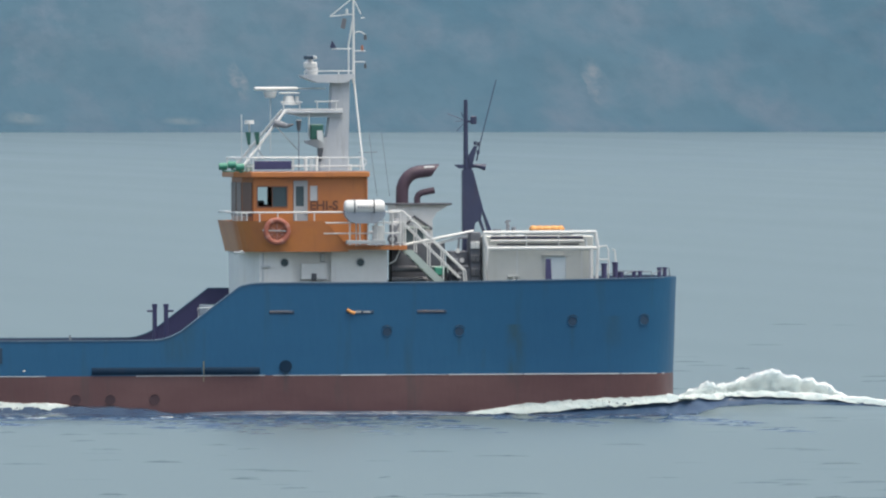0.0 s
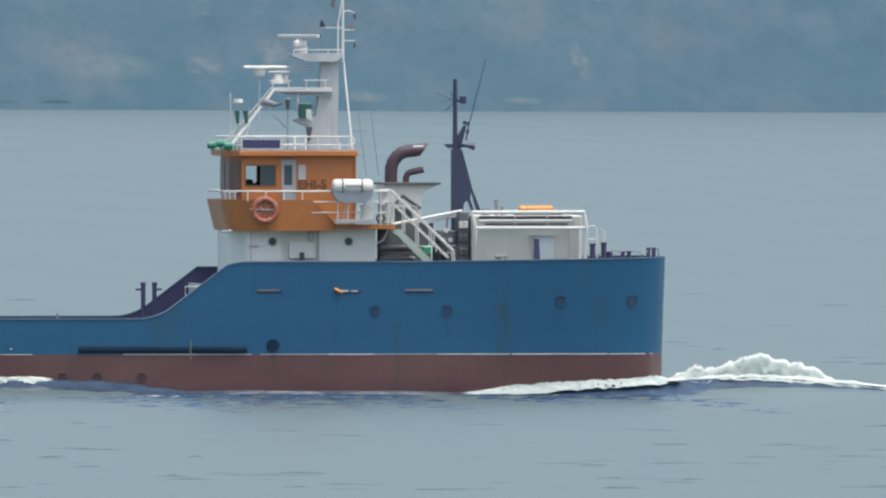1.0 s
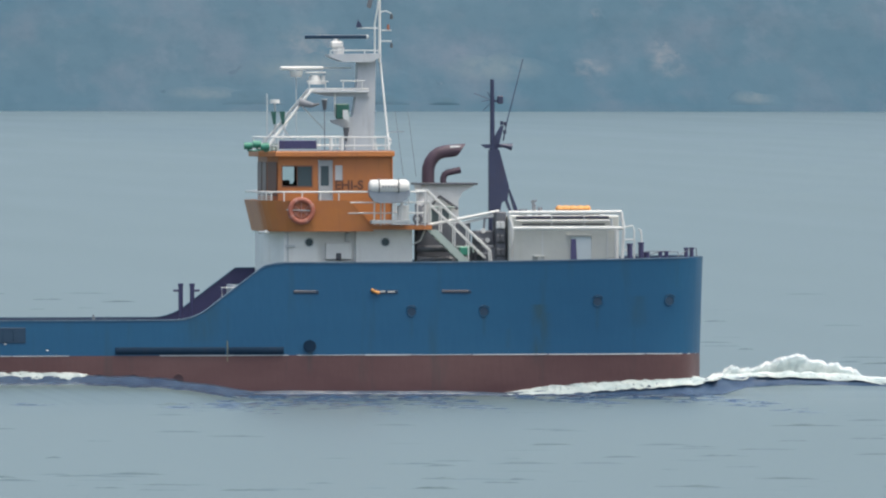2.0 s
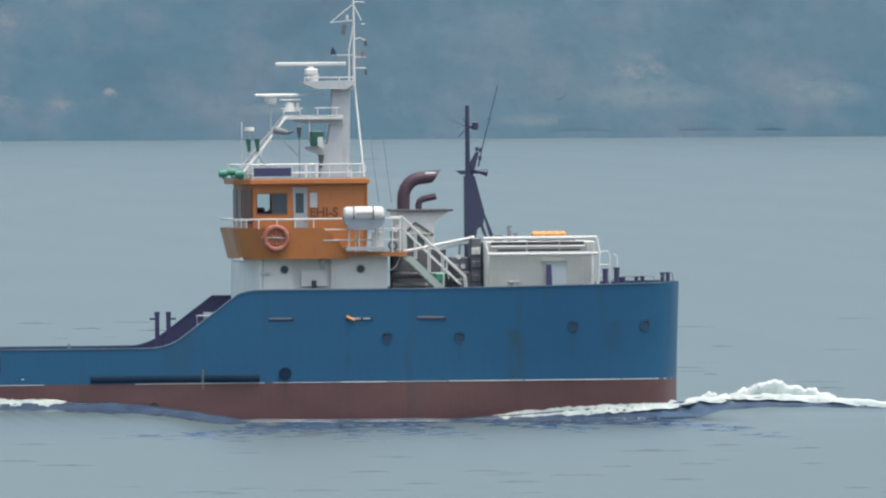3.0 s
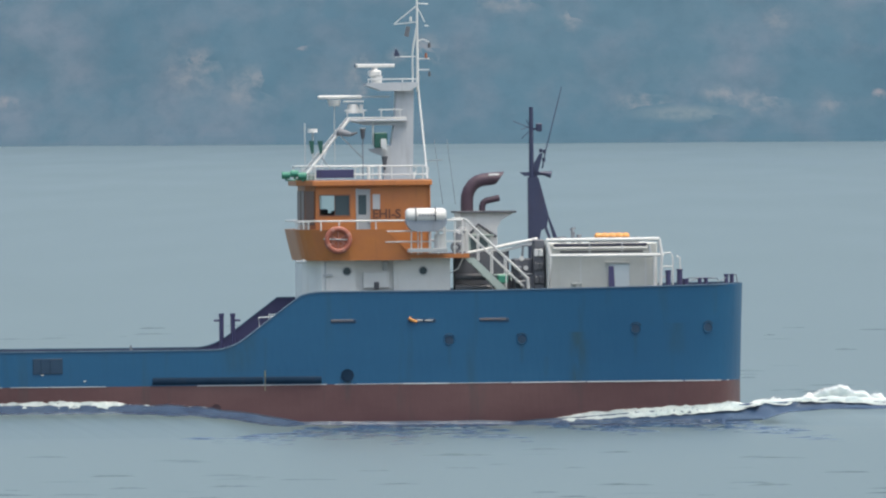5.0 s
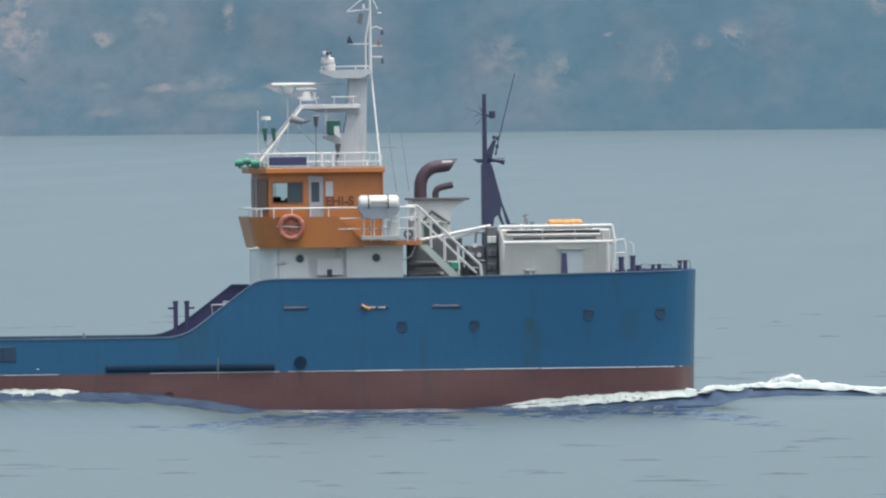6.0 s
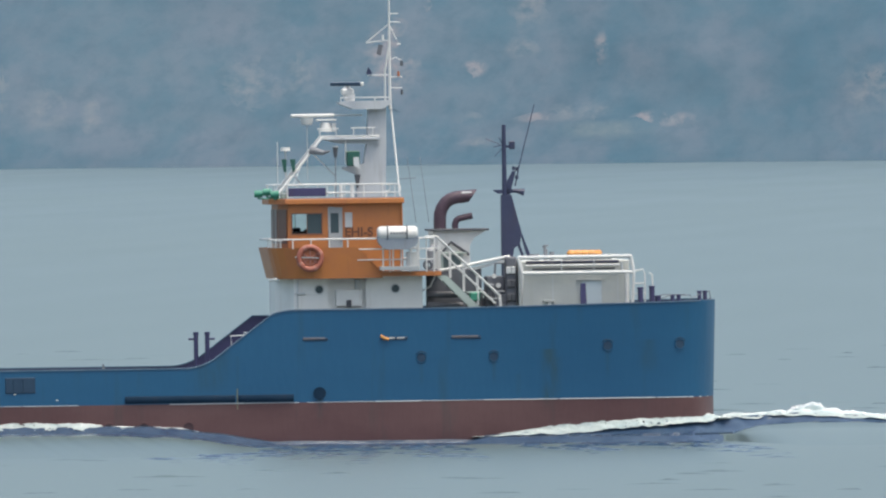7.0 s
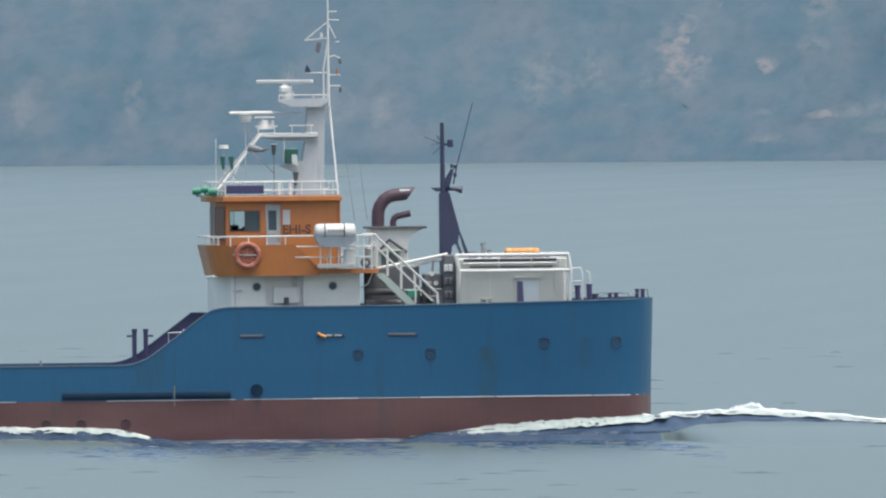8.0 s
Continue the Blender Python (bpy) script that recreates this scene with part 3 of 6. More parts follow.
            a = [(bm.verts.new((q, -(side_y(q, PAINT_LINE) + 0.012), PAINT_LINE - hgt)), bm.verts.new((q, -(side_y(q, PAINT_LINE) + 0.012), PAINT_LINE + hgt)),
                  bm.verts.new((q, -(side_y(q, PAINT_LINE) - 0.03), PAINT_LINE + hgt))) for q in line]
            for p, q in zip(a, a[1:]):
                bm.faces.new((p[0], q[0], q[1], p[1]))
                bm.faces.new((p[1], q[1], q[2], p[2]))
            part("waterline_stripe", bm, GREY, hull, "worn white boot-top line")
        x = end + rng.choice((0.02, 0.05, 0.3))
    return hull


def hull_details(hull):
    # rubber fender in two lengths
    for x0, x1 in ((-11.2, -7.15), (-7.03, -5.0)):
        bm = B()
        tube(bm, [(x0 + (x1 - x0) * i / 12, -4.53, 1.65) for i in range(13)], 0.13, 12)
        for v in bm.verts:
            v.co.y = -4.53 + 0.45 * (v.co.y + 4.53)
        part("fender", bm, RUBBER, hull, "black rubber side fender")
    # freeing slots
    for x, w, mat in ((-4.17, 0.92, GREY), (-1.27, 1.0, WHITE), (1.38, 1.08, STEEL)):
        y = -(side_y(x, 3.8))
        bm = B()
        boxed(bm, x - w / 2, x + w / 2, y - 0.02, y + 0.05, 3.72, 3.84, 0.01)
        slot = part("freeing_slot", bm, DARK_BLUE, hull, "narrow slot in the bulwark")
        bm = B()
        if mat is WHITE:
            boxed(bm, x - w / 2 + 0.30, x - w / 2 + 0.52, y - 0.05, y, 3.75, 3.82, 0.01)
            boxed(bm, x - w / 2 + 0.60, x - w / 2 + 0.88, y - 0.05, y, 3.75, 3.81, 0.01)
        else:
            boxed(bm, x - w / 2, x + w / 2 - 0.1, y - 0.035, y, 3.77, 3.85, 0.01)
        part("slot_plate", bm, DOOR_GREY if mat is WHITE else SLOT_GREY, slot)
        if mat is WHITE:
            bm = B()
            tube(bm, ((x - w / 2 + 0.0, y - 0.05, 3.88), (x - w / 2 + 0.12, y - 0.06, 3.80), (x - w / 2 + 0.30, y - 0.05, 3.74)), 0.055, 8)
            part("mooring_rope_end", bm, AMBER, slot, "orange rope end hanging out")
    # round ports with an eyebrow
    for x, z in ((-0.28, 3.05), (2.40, 3.05), (6.60, 3.40), (9.28, 3.42)):
        y = -side_y(x, z)
        lean = (side_y(x - 0.15, z) - side_y(x + 0.15, z)) / 0.3

        def set_in(bm):
            for v in bm.verts:
                v.co.y += lean * (v.co.x - x)
        bm = B()
        disc(bm, x, y - 0.02, z, 0.16, 0.25)
        set_in(bm)
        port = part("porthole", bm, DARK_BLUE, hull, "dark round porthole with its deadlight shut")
        bm = B()
        ring(bm, x, y - 0.005, z, 0.18, 0.022, 24, 6)
        set_in(bm)
        part("porthole_rim", bm, BLUE, port)
        bm = B()
        tube(bm, [(x + 0.23 * math.cos(radians(a)), y - 0.05, z + 0.23 * math.sin(radians(a))) for a in range(30, 151, 12)], 0.016, 6)
        set_in(bm)
        part("eyebrow", bm, DARK_BLUE, port)
    bm = B()
    disc(bm, -4.04, -4.56, 1.80, 0.23, 0.2, 24)
    part("discharge_opening", bm, RUBBER, hull, "dark round discharge opening")
    bm = B()
    boxed(bm, -15.6, -14.5, -4.53, -4.4, 1.95, 2.52)
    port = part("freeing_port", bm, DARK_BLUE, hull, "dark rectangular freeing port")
    for x in (-15.3, -14.95):
        bm = B()
        tube(bm, ((x, -4.535, 1.98), (x, -4.535, 2.5)), 0.012, 6)
        part("port_bar", bm, DARK_BLUE, port)
    for x, z in ((-15.25, 1.9), (-13.7, 1.66)):
        bm = B()
        boxed(bm, x - 0.05, x + 0.05, -4.53, -4.48, z, z + 0.035, 0.01)
        part("zinc_mark", bm, WHITE, hull)
    bm = B()
    boxed(bm, -7.09, -7.055, -4.52, -4.49, 1.25, 2.0, 0.005)
    part("draught_mark", bm, GOLD, hull, "faded yellow draught mark")
    # three round sea chest openings in the red paint
    for x in (-11.80, -10.52, -8.88):
        y = -(breadth(x, 2) + (breadth(x, 1) - breadth(x, 2)) * 0.88)
        bm = B()
        disc(bm, x, y - 0.02, 0.60, 0.19, 0.2, 20)
        chest = part("sea_chest", bm, SLOT_RED, hull, "dark round sea chest opening in the red bottom paint")
        bm = B()
        tube(bm, [(x + 0.21 * math.cos(radians(a)), y - 0.05, 0.60 + 0.21 * math.sin(radians(a))) for a in range(50, 131, 10)], 0.014, 6)
        part("eyebrow", bm, RED, chest)
    # small fittings on the low bulwark aft
    bm = B()
    prism(bm, ((-12.0, 2.75), (-11.9, 2.75), (-11.95, 2.98), (-12.02, 2.98)), -4.3, -4.2)
    part("bulwark_cleat", bm, STEEL, hull)
    # rail on the sloping bulwark
    bm = B()
    tube(bm, ((-7.25, -4.45, 3.52), (-7.28, -4.45, 3.95), (-6.75, -4.45, 3.97)), 0.025, 6)
    part("slope_rail", bm, GREY, hull)
    # stiffeners on the inner face
    for sign in (-1, 1):
        for i in range(9):
            x = -21.5 + 1.5 * i
            bm = B()
            boxed(bm, x - 0.03, x + 0.03, sign * 4.15 - 0.15, sign * 4.15 + 0.2, 1.9, 2.7, 0.01)
            part("bulwark_stay", bm, NAVY, hull)


def deck_posts():
    """Towing pins aft of the house and bollards forward."""
    bm = B()
    boxed(bm, -8.31, -7.26, 1.1, 2.8, 1.9, 2.55, 0.04)
    boxed(bm, -7.91, -7.21, 1.4, 2.6, 2.53, 2.75, 0.04)
    block = part("pin_foundation", bm, NAVY, ship, "navy foundation of the towing pins")
    for x, side in ((-8.17, -1), (-7.75, 1)):
        bm = B()
        tube(bm, ((x, 2.0, 2.5), (x, 2.0, 4.03)), 0.085, 14)
        tube(bm, ((x, 2.0, 3.93), (x, 2.0, 4.05)), 0.10, 14)
        part("towing_pin", bm, VIOLET, block, "dark violet steel pin")
        bm = B()
        tube(bm, ((x, 2.0, 3.79), (x + 0.28 * side, 2.0, 3.79)), 0.04, 8)
        part("pin_bar", bm, VIOLET, block)
    # forward posts
    for x, y, z, r in ((7.93, -3.2, 5.52, 0.10), (8.38, -2.9, 5.56, 0.10), (8.62, -2.6, 5.2, 0.11)):
        bm = B()
        tube(bm, ((x, y, 4.0), (x, y, z)), r, 12)
        tube(bm, ((x, y, z - 0.06), (x, y, z)), r + 0.02, 12)
        part("post", bm, VIOLET, ship, "dark violet mooring post")
    for x, y, z in ((9.23, -1.7, 5.21), (9.47, -1.6, 5.22), (10.33, -0.5, 5.34), (10.55, -0.35, 5.34)):
        bm = B()
        tube(bm, ((x, y, 4.6), (x, y, z)), 0.075, 12)
        tube(bm, ((x, y, z - 0.05), (x, y, z)), 0.095, 12)
        part("bollard", bm, VIOLET, ship, "short dark bollard on the forecastle")
    for pts in (((8.7, -1.9, 5.05), (9.15, -1.8, 5.19), (9.95, -1.1, 5.19), (9.98, -1.1, 5.02)), ((9.95, -1.1, 5.05), (10.3, -0.6, 5.2), (10.74, -0.1, 5.32), (10.78, -0.05, 5.0)),
                ((8.7, 1.9, 5.05), (9.15, 1.8, 5.19), (9.95, 1.1, 5.19))):
        bm = B()
        tube(bm, pts, 0.018, 6)
        part("bow_rail", bm, STEEL, ship, "thin grey guard rail at the stem")


# ---- houses and bridge ----
def round_port(x, y, z, parent, r=0.14):
    bm = B()
    disc(bm, x, y - 0.02, z, r, 0.06)
    port = part("porthole", bm, TINT, parent, "dark round porthole")
    bm = B()
    ring(bm, x, y - 0.015, z, r + 0.02, 0.022, 24, 6)
    part("porthole_rim", bm, GREY, parent)


def build_deckhouse():
    bm = B()
    slab(bm, ((-5.45, -1.6), (-4.85, -3.0), (-4.85, -3.2), (-3.60, -3.2), (-3.60, -3.02), (-2.20, -3.02), (-2.20, -3.2), (-0.11, -3.2), (-0.11, 3.2), (-4.85, 3.2), (-5.45, 1.6)), 3.95, 6.06)
    house = part("deckhouse", bm, HOUSE_WHITE, ship, "white-painted steel deckhouse under the bridge")
    round_port(-3.92, -3.2, 5.6, house)
    round_port(-1.11, -3.2, 5.6, house)
    # vents, brackets and lamps on the walls
    for x, z0, z1, mat in ((-2.5, 5.62, 5.95, GREY),):
        bm = B()
        boxed(bm, x - 0.09, x + 0.09, -3.15, -2.95, z0, z1, 0.02)
        part("wall_vent", bm, mat, house)
    bm = B()
    boxed(bm, -3.31, -2.34, -3.18, -2.9, 4.97, 5.58, 0.02)
    locker = part("wall_locker", bm, HOUSE_WHITE, house, "white steel locker on the house wall")
    bm = B()
    boxed(bm, -2.92, -2.74, -3.26, -3.16, 4.93, 5.20, 0.02)
    part("locker_lock", bm, BLACK, locker)
    bm = B()
    boxed(bm, -3.4, -2.3, -3.3, -2.95, 4.72, 4.84, 0.02)
    part("deck_box", bm, STEEL, house)
    bm = B()
    tube(bm, ((-4.72, -3.24, 4.9), (-4.72, -3.24, 5.95)), 0.03, 6)
    part("wall_pipe", bm, GREY, house)
    bm = B()
    boxed(bm, -4.8, -4.45, -3.3, -3.2, 5.42, 5.5, 0.01)
    part("wall_shelf", bm, GREY, house)
    for x in (-3.1, -5.55, -2.36):
        bm = B()
        tube(bm, ((x, -3.5, 5.98), (x, -3.5, 6.06)), 0.06, 10)
        part("deck_lamp", bm, WHITE, house, "small white lamp under the bridge deck")
    return house


def bridge_outline(aft, half, r, fore):
    pts = [(fore, half)]
    for i in range(9):
        a = radians(90 + 90 * i / 8)
        pts.append((aft + r + r * math.cos(a), half - r + r * math.sin(a)))
    for i in range(9):
        a = radians(180 + 90 * i / 8)
        pts.append((aft + r + r * math.cos(a), -half + r + r * math.sin(a)))
    pts.append((fore, -half))
    return pts


def build_bridge_deck():
    bm = B()
    slab(bm, bridge_outline(-5.48, 3.85, 1.7, 0.55), 6.06, 6.22)
    deck = part("bridge_deck", bm, ORANGE, ship, "orange-edged bridge deck")
    # added grey sheet, stops the orange deck tinting what stands above it
    bm = B()
    slab(bm, bridge_outline(-5.5, 3.75, 1.65, 0.5), 6.224, 6.24)
    part("deck_sheet", bm, STEEL, deck, "grey sheet added over the bridge deck against orange bounce")
    # flared bulwark around the after part
    low = bridge_outline(-5.52, 3.88, 1.7, -1.6)
    top = bridge_outline(-5.79, 4.02, 1.8, -2.55)
    bm = B()
    outer = [(bm.verts.new((x, y, 6.0)), bm.verts.new((u, w, 7.14))) for (x, y), (u, w) in zip(low, top)]
    inner = [(bm.verts.new((x + (0.06 if x < -4 else 0), y * 0.985, 6.2)), bm.verts.new((u + (0.06 if u < -4 else 0), w * 0.985, 7.14))) for (x, y), (u, w) in zip(low, top)]
    for i in range(len(outer) - 1):
        a, b, c, d = outer[i], outer[i + 1], inner[i], inner[i + 1]
        bm.faces.new((a[0], b[0], b[1], a[1]))
        bm.faces.new((c[0], c[1], d[1], d[0]))
        bm.faces.new((a[1], b[1], d[1], c[1]))
    part("bridge_bulwark", bm, ORANGE, deck, "orange flared bulwark of the bridge wing", smooth=False)
    # handrail over it
    rail = bridge_outline(-5.75, 3.98, 1.8, 0.28)
    bm = B()
    tube(bm, [(x, y, 7.45) for x, y in rail[1:]], 0.032, 8)
    part("handrail", bm, WHITE, deck, "white tubular handrail")
    for x in (-4.92, -4.25, -3.58, -2.9):
        for s in (-1, 1):
            bm = B()
            tube(bm, ((x, s * 3.97, 7.1), (x, s * 3.97, 7.45)), 0.024, 6)
            part("stanchion", bm, WHITE, deck)
    for s in (-1, 1):
        for x0, z in ((-2.85, 7.06), (-2.55, 6.67)):
            bm = B()
            tube(bm, ((x0, s * 3.95, z), (0.28, s * 3.95, z)), 0.026, 6)
            part("guard_rail", bm, WHITE, deck)
        for x in (-1.35, -0.6, 0.0, 0.28):
            bm = B()
            tube(bm, ((x, s * 3.95, 6.2), (x, s * 3.95, 7.45)), 0.026, 6)
            part("stanchion", bm, WHITE, deck)
    # netting panel at the after corner
    for i in range(4):
        bm = B()
        tube(bm, ((-5.74, -2.3, 7.17 + 0.075 * i), (-5.69, -2.75, 7.17 + 0.075 * i), (-5.3, -3.5, 7.17 + 0.075 * i)), 0.014, 5)
        part("net_bar", bm, WHITE, deck)
    for x, y in ((-5.73, -2.4), (-5.64, -2.9), (-5.5, -3.22), (-5.34, -3.46)):
        bm = B()
        tube(bm, ((x, y, 7.14), (x, y, 7.45)), 0.018, 5)
        part("net_post", bm, WHITE, deck)
    # hose reel on the landing
    bm = B()
    ring(bm, 0.14, -2.7, 6.45, 0.14, 0.05, 24, 8)
    boxed(bm, 0.10, 0.18, -2.72, -2.62, 6.22, 6.45, 0.01)
    reel = part("hose_reel", bm, MACHINE, deck, "dark hose reel on the bridge landing")
    bm = B()
    disc(bm, 0.14, -2.74, 6.45, 0.06, 0.1, 14)
    part("reel_hub", bm, DOOR_GREY, reel)
    # knee under the after corner
    bm = B()
    tube(bm, ((-5.75, -2.9, 5.97), (-5.4, -3.1, 5.97)), 0.05, 8)
    part("drain_pipe", bm, GREY, deck)
    # strut under the forward end
    bm = B()
    tube(bm, ((-0.11, -3.25, 5.50), (0.18, -3.25, 5.66), (0.36, -3.25, 6.06)), 0.028, 6)
    part("deck_bracket", bm, WHITE, deck)
    return deck


def wall_with_holes(bm, x0, x1, y0, y1, z0, z1, holes):
    """An upright wall along x, with rectangular openings (xa, xb, za, zb) that go through."""
    xs = sorted({x0, x1, *[v for h in holes for v in h[:2]]})
    zs = sorted({z0, z1, *[v for h in holes for v in h[2:]]})
    solid = {}
    for i in range(len(xs) - 1):
        for j in range(len(zs) - 1):
            cx, cz = (xs[i] + xs[i + 1]) / 2, (zs[j] + zs[j + 1]) / 2
            solid[i, j] = not any(a < cx < b and c < cz < d for a, b, c, d in holes)
    made = {}

    def corner(i, j, y):
        if (i, j, y) not in made:
            made[i, j, y] = bm.verts.new((xs[i], y, zs[j]))
        return made[i, j, y]
    for (i, j), full in solid.items():
        if not full:
            continue
        for y in (y0, y1):
            bm.faces.new((corner(i, j, y), corner(i + 1, j, y), corner(i + 1, j + 1, y), corner(i, j + 1, y)))
        for di, dj, p, q in ((-1, 0, (i, j), (i, j + 1)), (1, 0, (i + 1, j), (i + 1, j + 1)), (0, -1, (i, j), (i + 1, j)), (0, 1, (i, j + 1), (i + 1, j + 1))):
            if not solid.get((i + di, j + dj), False):
                bm.faces.new((corner(*p, y0), corner(*q, y0), corner(*q, y1), corner(*p, y1)))


def build_wheelhouse():
    house = new("wheelhouse")
    house.parent = ship
    house["label"] = "orange wheelhouse with square windows and a grey door"
    z0, z1 = 6.22, 8.76
    openings = [(-4.88, -3.72, 7.62, 8.42), (-3.52, -2.98, 6.32, 8.62), (-2.9, -2.62, 7.85, 8.42)]
    bm = B()
    wall_with_holes(bm, -5.0, -0.79, -2.6, -2.52, z0, z1, openings)
    part("side_wall", bm, ORANGE, house)
    bm = B()
    wall_with_holes(bm, -5.0, -0.79, 2.52, 2.6, z0, z1, [(-4.92, -3.86, 7.62, 8.42), (-3.5, -2.95, 6.32, 8.62)])
    part("side_wall", bm, ORANGE, house)
    # unseen wall, made grey so no orange light bounces onto the funnel
    bm = B()
    boxed(bm, -0.87, -0.79, -2.52, 2.52, z0, z1, 0)
    part("fore_wall", bm, GREY, house, "pale grey fore wall")
    bm = B()
    for s in (-1, 1):
        slab(bm, [(-5.0, s * 2.6), (-5.32, s * 1.75), (-5.24, s * 1.72), (-4.97, s * 2.52)][::s], z0, z1)
    boxed(bm, -5.32, -5.24, -1.74, 1.74, z0, z1, 0)
    part("aft_wall", bm, ORANGE, house)
    # brown panels: the shade on the after wall put into colour
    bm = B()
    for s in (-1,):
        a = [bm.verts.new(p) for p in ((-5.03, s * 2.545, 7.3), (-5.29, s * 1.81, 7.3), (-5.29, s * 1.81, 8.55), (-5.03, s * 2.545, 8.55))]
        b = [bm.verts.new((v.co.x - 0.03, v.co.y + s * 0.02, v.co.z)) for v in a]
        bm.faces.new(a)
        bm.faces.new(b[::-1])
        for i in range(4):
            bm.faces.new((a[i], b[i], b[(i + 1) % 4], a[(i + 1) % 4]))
    part("window", bm, AFT_SHADE, house, "brown panel for the shade on the after wall")
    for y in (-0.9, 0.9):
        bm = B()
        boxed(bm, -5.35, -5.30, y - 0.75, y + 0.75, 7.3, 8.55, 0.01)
        part("window", bm, AFT_SHADE, house, "brown panel for the shade on the after wall")
    # side windows: a clear pane and a dark sliding one
    for y, xa, xb in ((-2.57, -4.88, -3.72), (2.57, -4.92, -3.86)):
        bm = B()
        for a, b, c, d in ((xa, xb, 7.62, 7.66), (xa, xb, 8.38, 8.42), (xa, xa + 0.04, 7.66, 8.38), (xb - 0.04, xb, 7.66, 8.38), ((xa + xb) / 2 - 0.008, (xa + xb) / 2 + 0.008, 7.66, 8.38)):
            boxed(bm, a, b, y - 0.05, y + 0.03, c, d, 0.0)
        frame_ob = part("window_frame", bm, FRAME_BROWN, house, "weathered brown window frame")
        bm = B()
        boxed(bm, xa + 0.04, (xa + xb) / 2, y - 0.005, y + 0.005, 7.66, 8.38, 0)
        pane = part("pane", bm, GLASS, frame_ob, "clear pane")
        pane.visible_shadow = False
        if y < 0:
            bm = B()
            boxed(bm, (xa + xb) / 2 + 0.008, xb - 0.04, y - 0.005, y + 0.005, 7.66, 8.38, 0)
            part("pane", bm, TINT, frame_ob, "dark pane")
    # console and chair backs that show through the window
    bm = B()
    boxed(bm, -4.9, -2.8, -1.6, -0.9, 6.22, 7.74, 0.05)
    boxed(bm, -4.75, -4.45, -1.4, -1.0, 7.7, 7.88, 0.05)
    boxed(bm, -4.32, -4.16, -1.4, -1.0, 7.7, 7.82, 0.05)
    part("console", bm, BLACK, house, "dark bridge console seen through the window")
    bm = B()
    boxed(bm, -5.2, -0.9, -2.5, 2.5, 6.18, 6.24, 0)
    part("floor_plate", bm, STEEL, house)
    # door with a tall window
    bm = B()
    wall_with_holes(bm, -3.51, -2.99, -2.63, -2.56, 6.33, 8.61, [(-3.43, -3.13, 7.67, 8.40)])
    door = part("door", bm, DOOR_GREY, house, "grey weathertight door")
    bm = B()
    boxed(bm, -3.43, -3.13, -2.60, -2.57, 7.67, 8.40, 0)
    part("door_pane", bm, TINT, door)
    bm = B()
    boxed(bm, -3.07, -3.03, -2.70, -2.63, 7.35, 7.50, 0.01)
    part("door_handle", bm, STEEL, door)
    bm = B()
    boxed(bm, -2.9, -2.62, -2.585, -2.555, 7.85, 8.42, 0.01)
    part("window", bm, GREY, house, "small pale shuttered window")
    # name
    cu = bpy.data.curves.new("name_letters", "FONT")
    cu.body, cu.size, cu.extrude = "EHI-S", 0.47, 0.008
    cu.offset = 0.012
    tmp = new("letters", cu)
    dg = bpy.context.evaluated_depsgraph_get()
    me = bpy.data.meshes.new_from_object(tmp.evaluated_get(dg))
    bpy.data.objects.remove(tmp)
    me.materials.clear()
    me.materials.append(LETTER)
    letters = new("name_letters", me)
    letters.parent = house
    letters["label"] = "dark painted letters"
    letters.matrix_local = pose(-2.92, -2.615, 7.54, 90, 0, 0)
    # roof with an eave
    bm = B()
    slab(bm, ((-5.66, -1.9), (-5.12, -2.9), (-0.72, -2.9), (-0.72, 2.9), (-5.12, 2.9), (-5.66, 1.9)), 8.74, 8.94)
    bmesh.ops.bevel(bm, geom=list(bm.edges), offset=0.02, segments=1, affect="EDGES")
    roof = part("roof", bm, ORANGE, house, "orange roof slab with an overhang")
    # added grey sheet, keeps orange light from bouncing onto the mast
    bm = B()
    slab(bm, ((-5.56, -1.85), (-5.06, -2.8), (-0.8, -2.8), (-0.8, 2.8), (-5.06, 2.8), (-5.56, 1.85)), 8.944, 8.97)
    part("roof_sheet", bm, STEEL, roof, "grey sheet added over the roof against orange bounce")
    bm = B()
    tube(bm, ((-0.80, -2.66, 6.25), (-0.80, -2.66, 8.75)), 0.03, 6)
    part("downpipe", bm, ORANGE, house)
    return house, roof


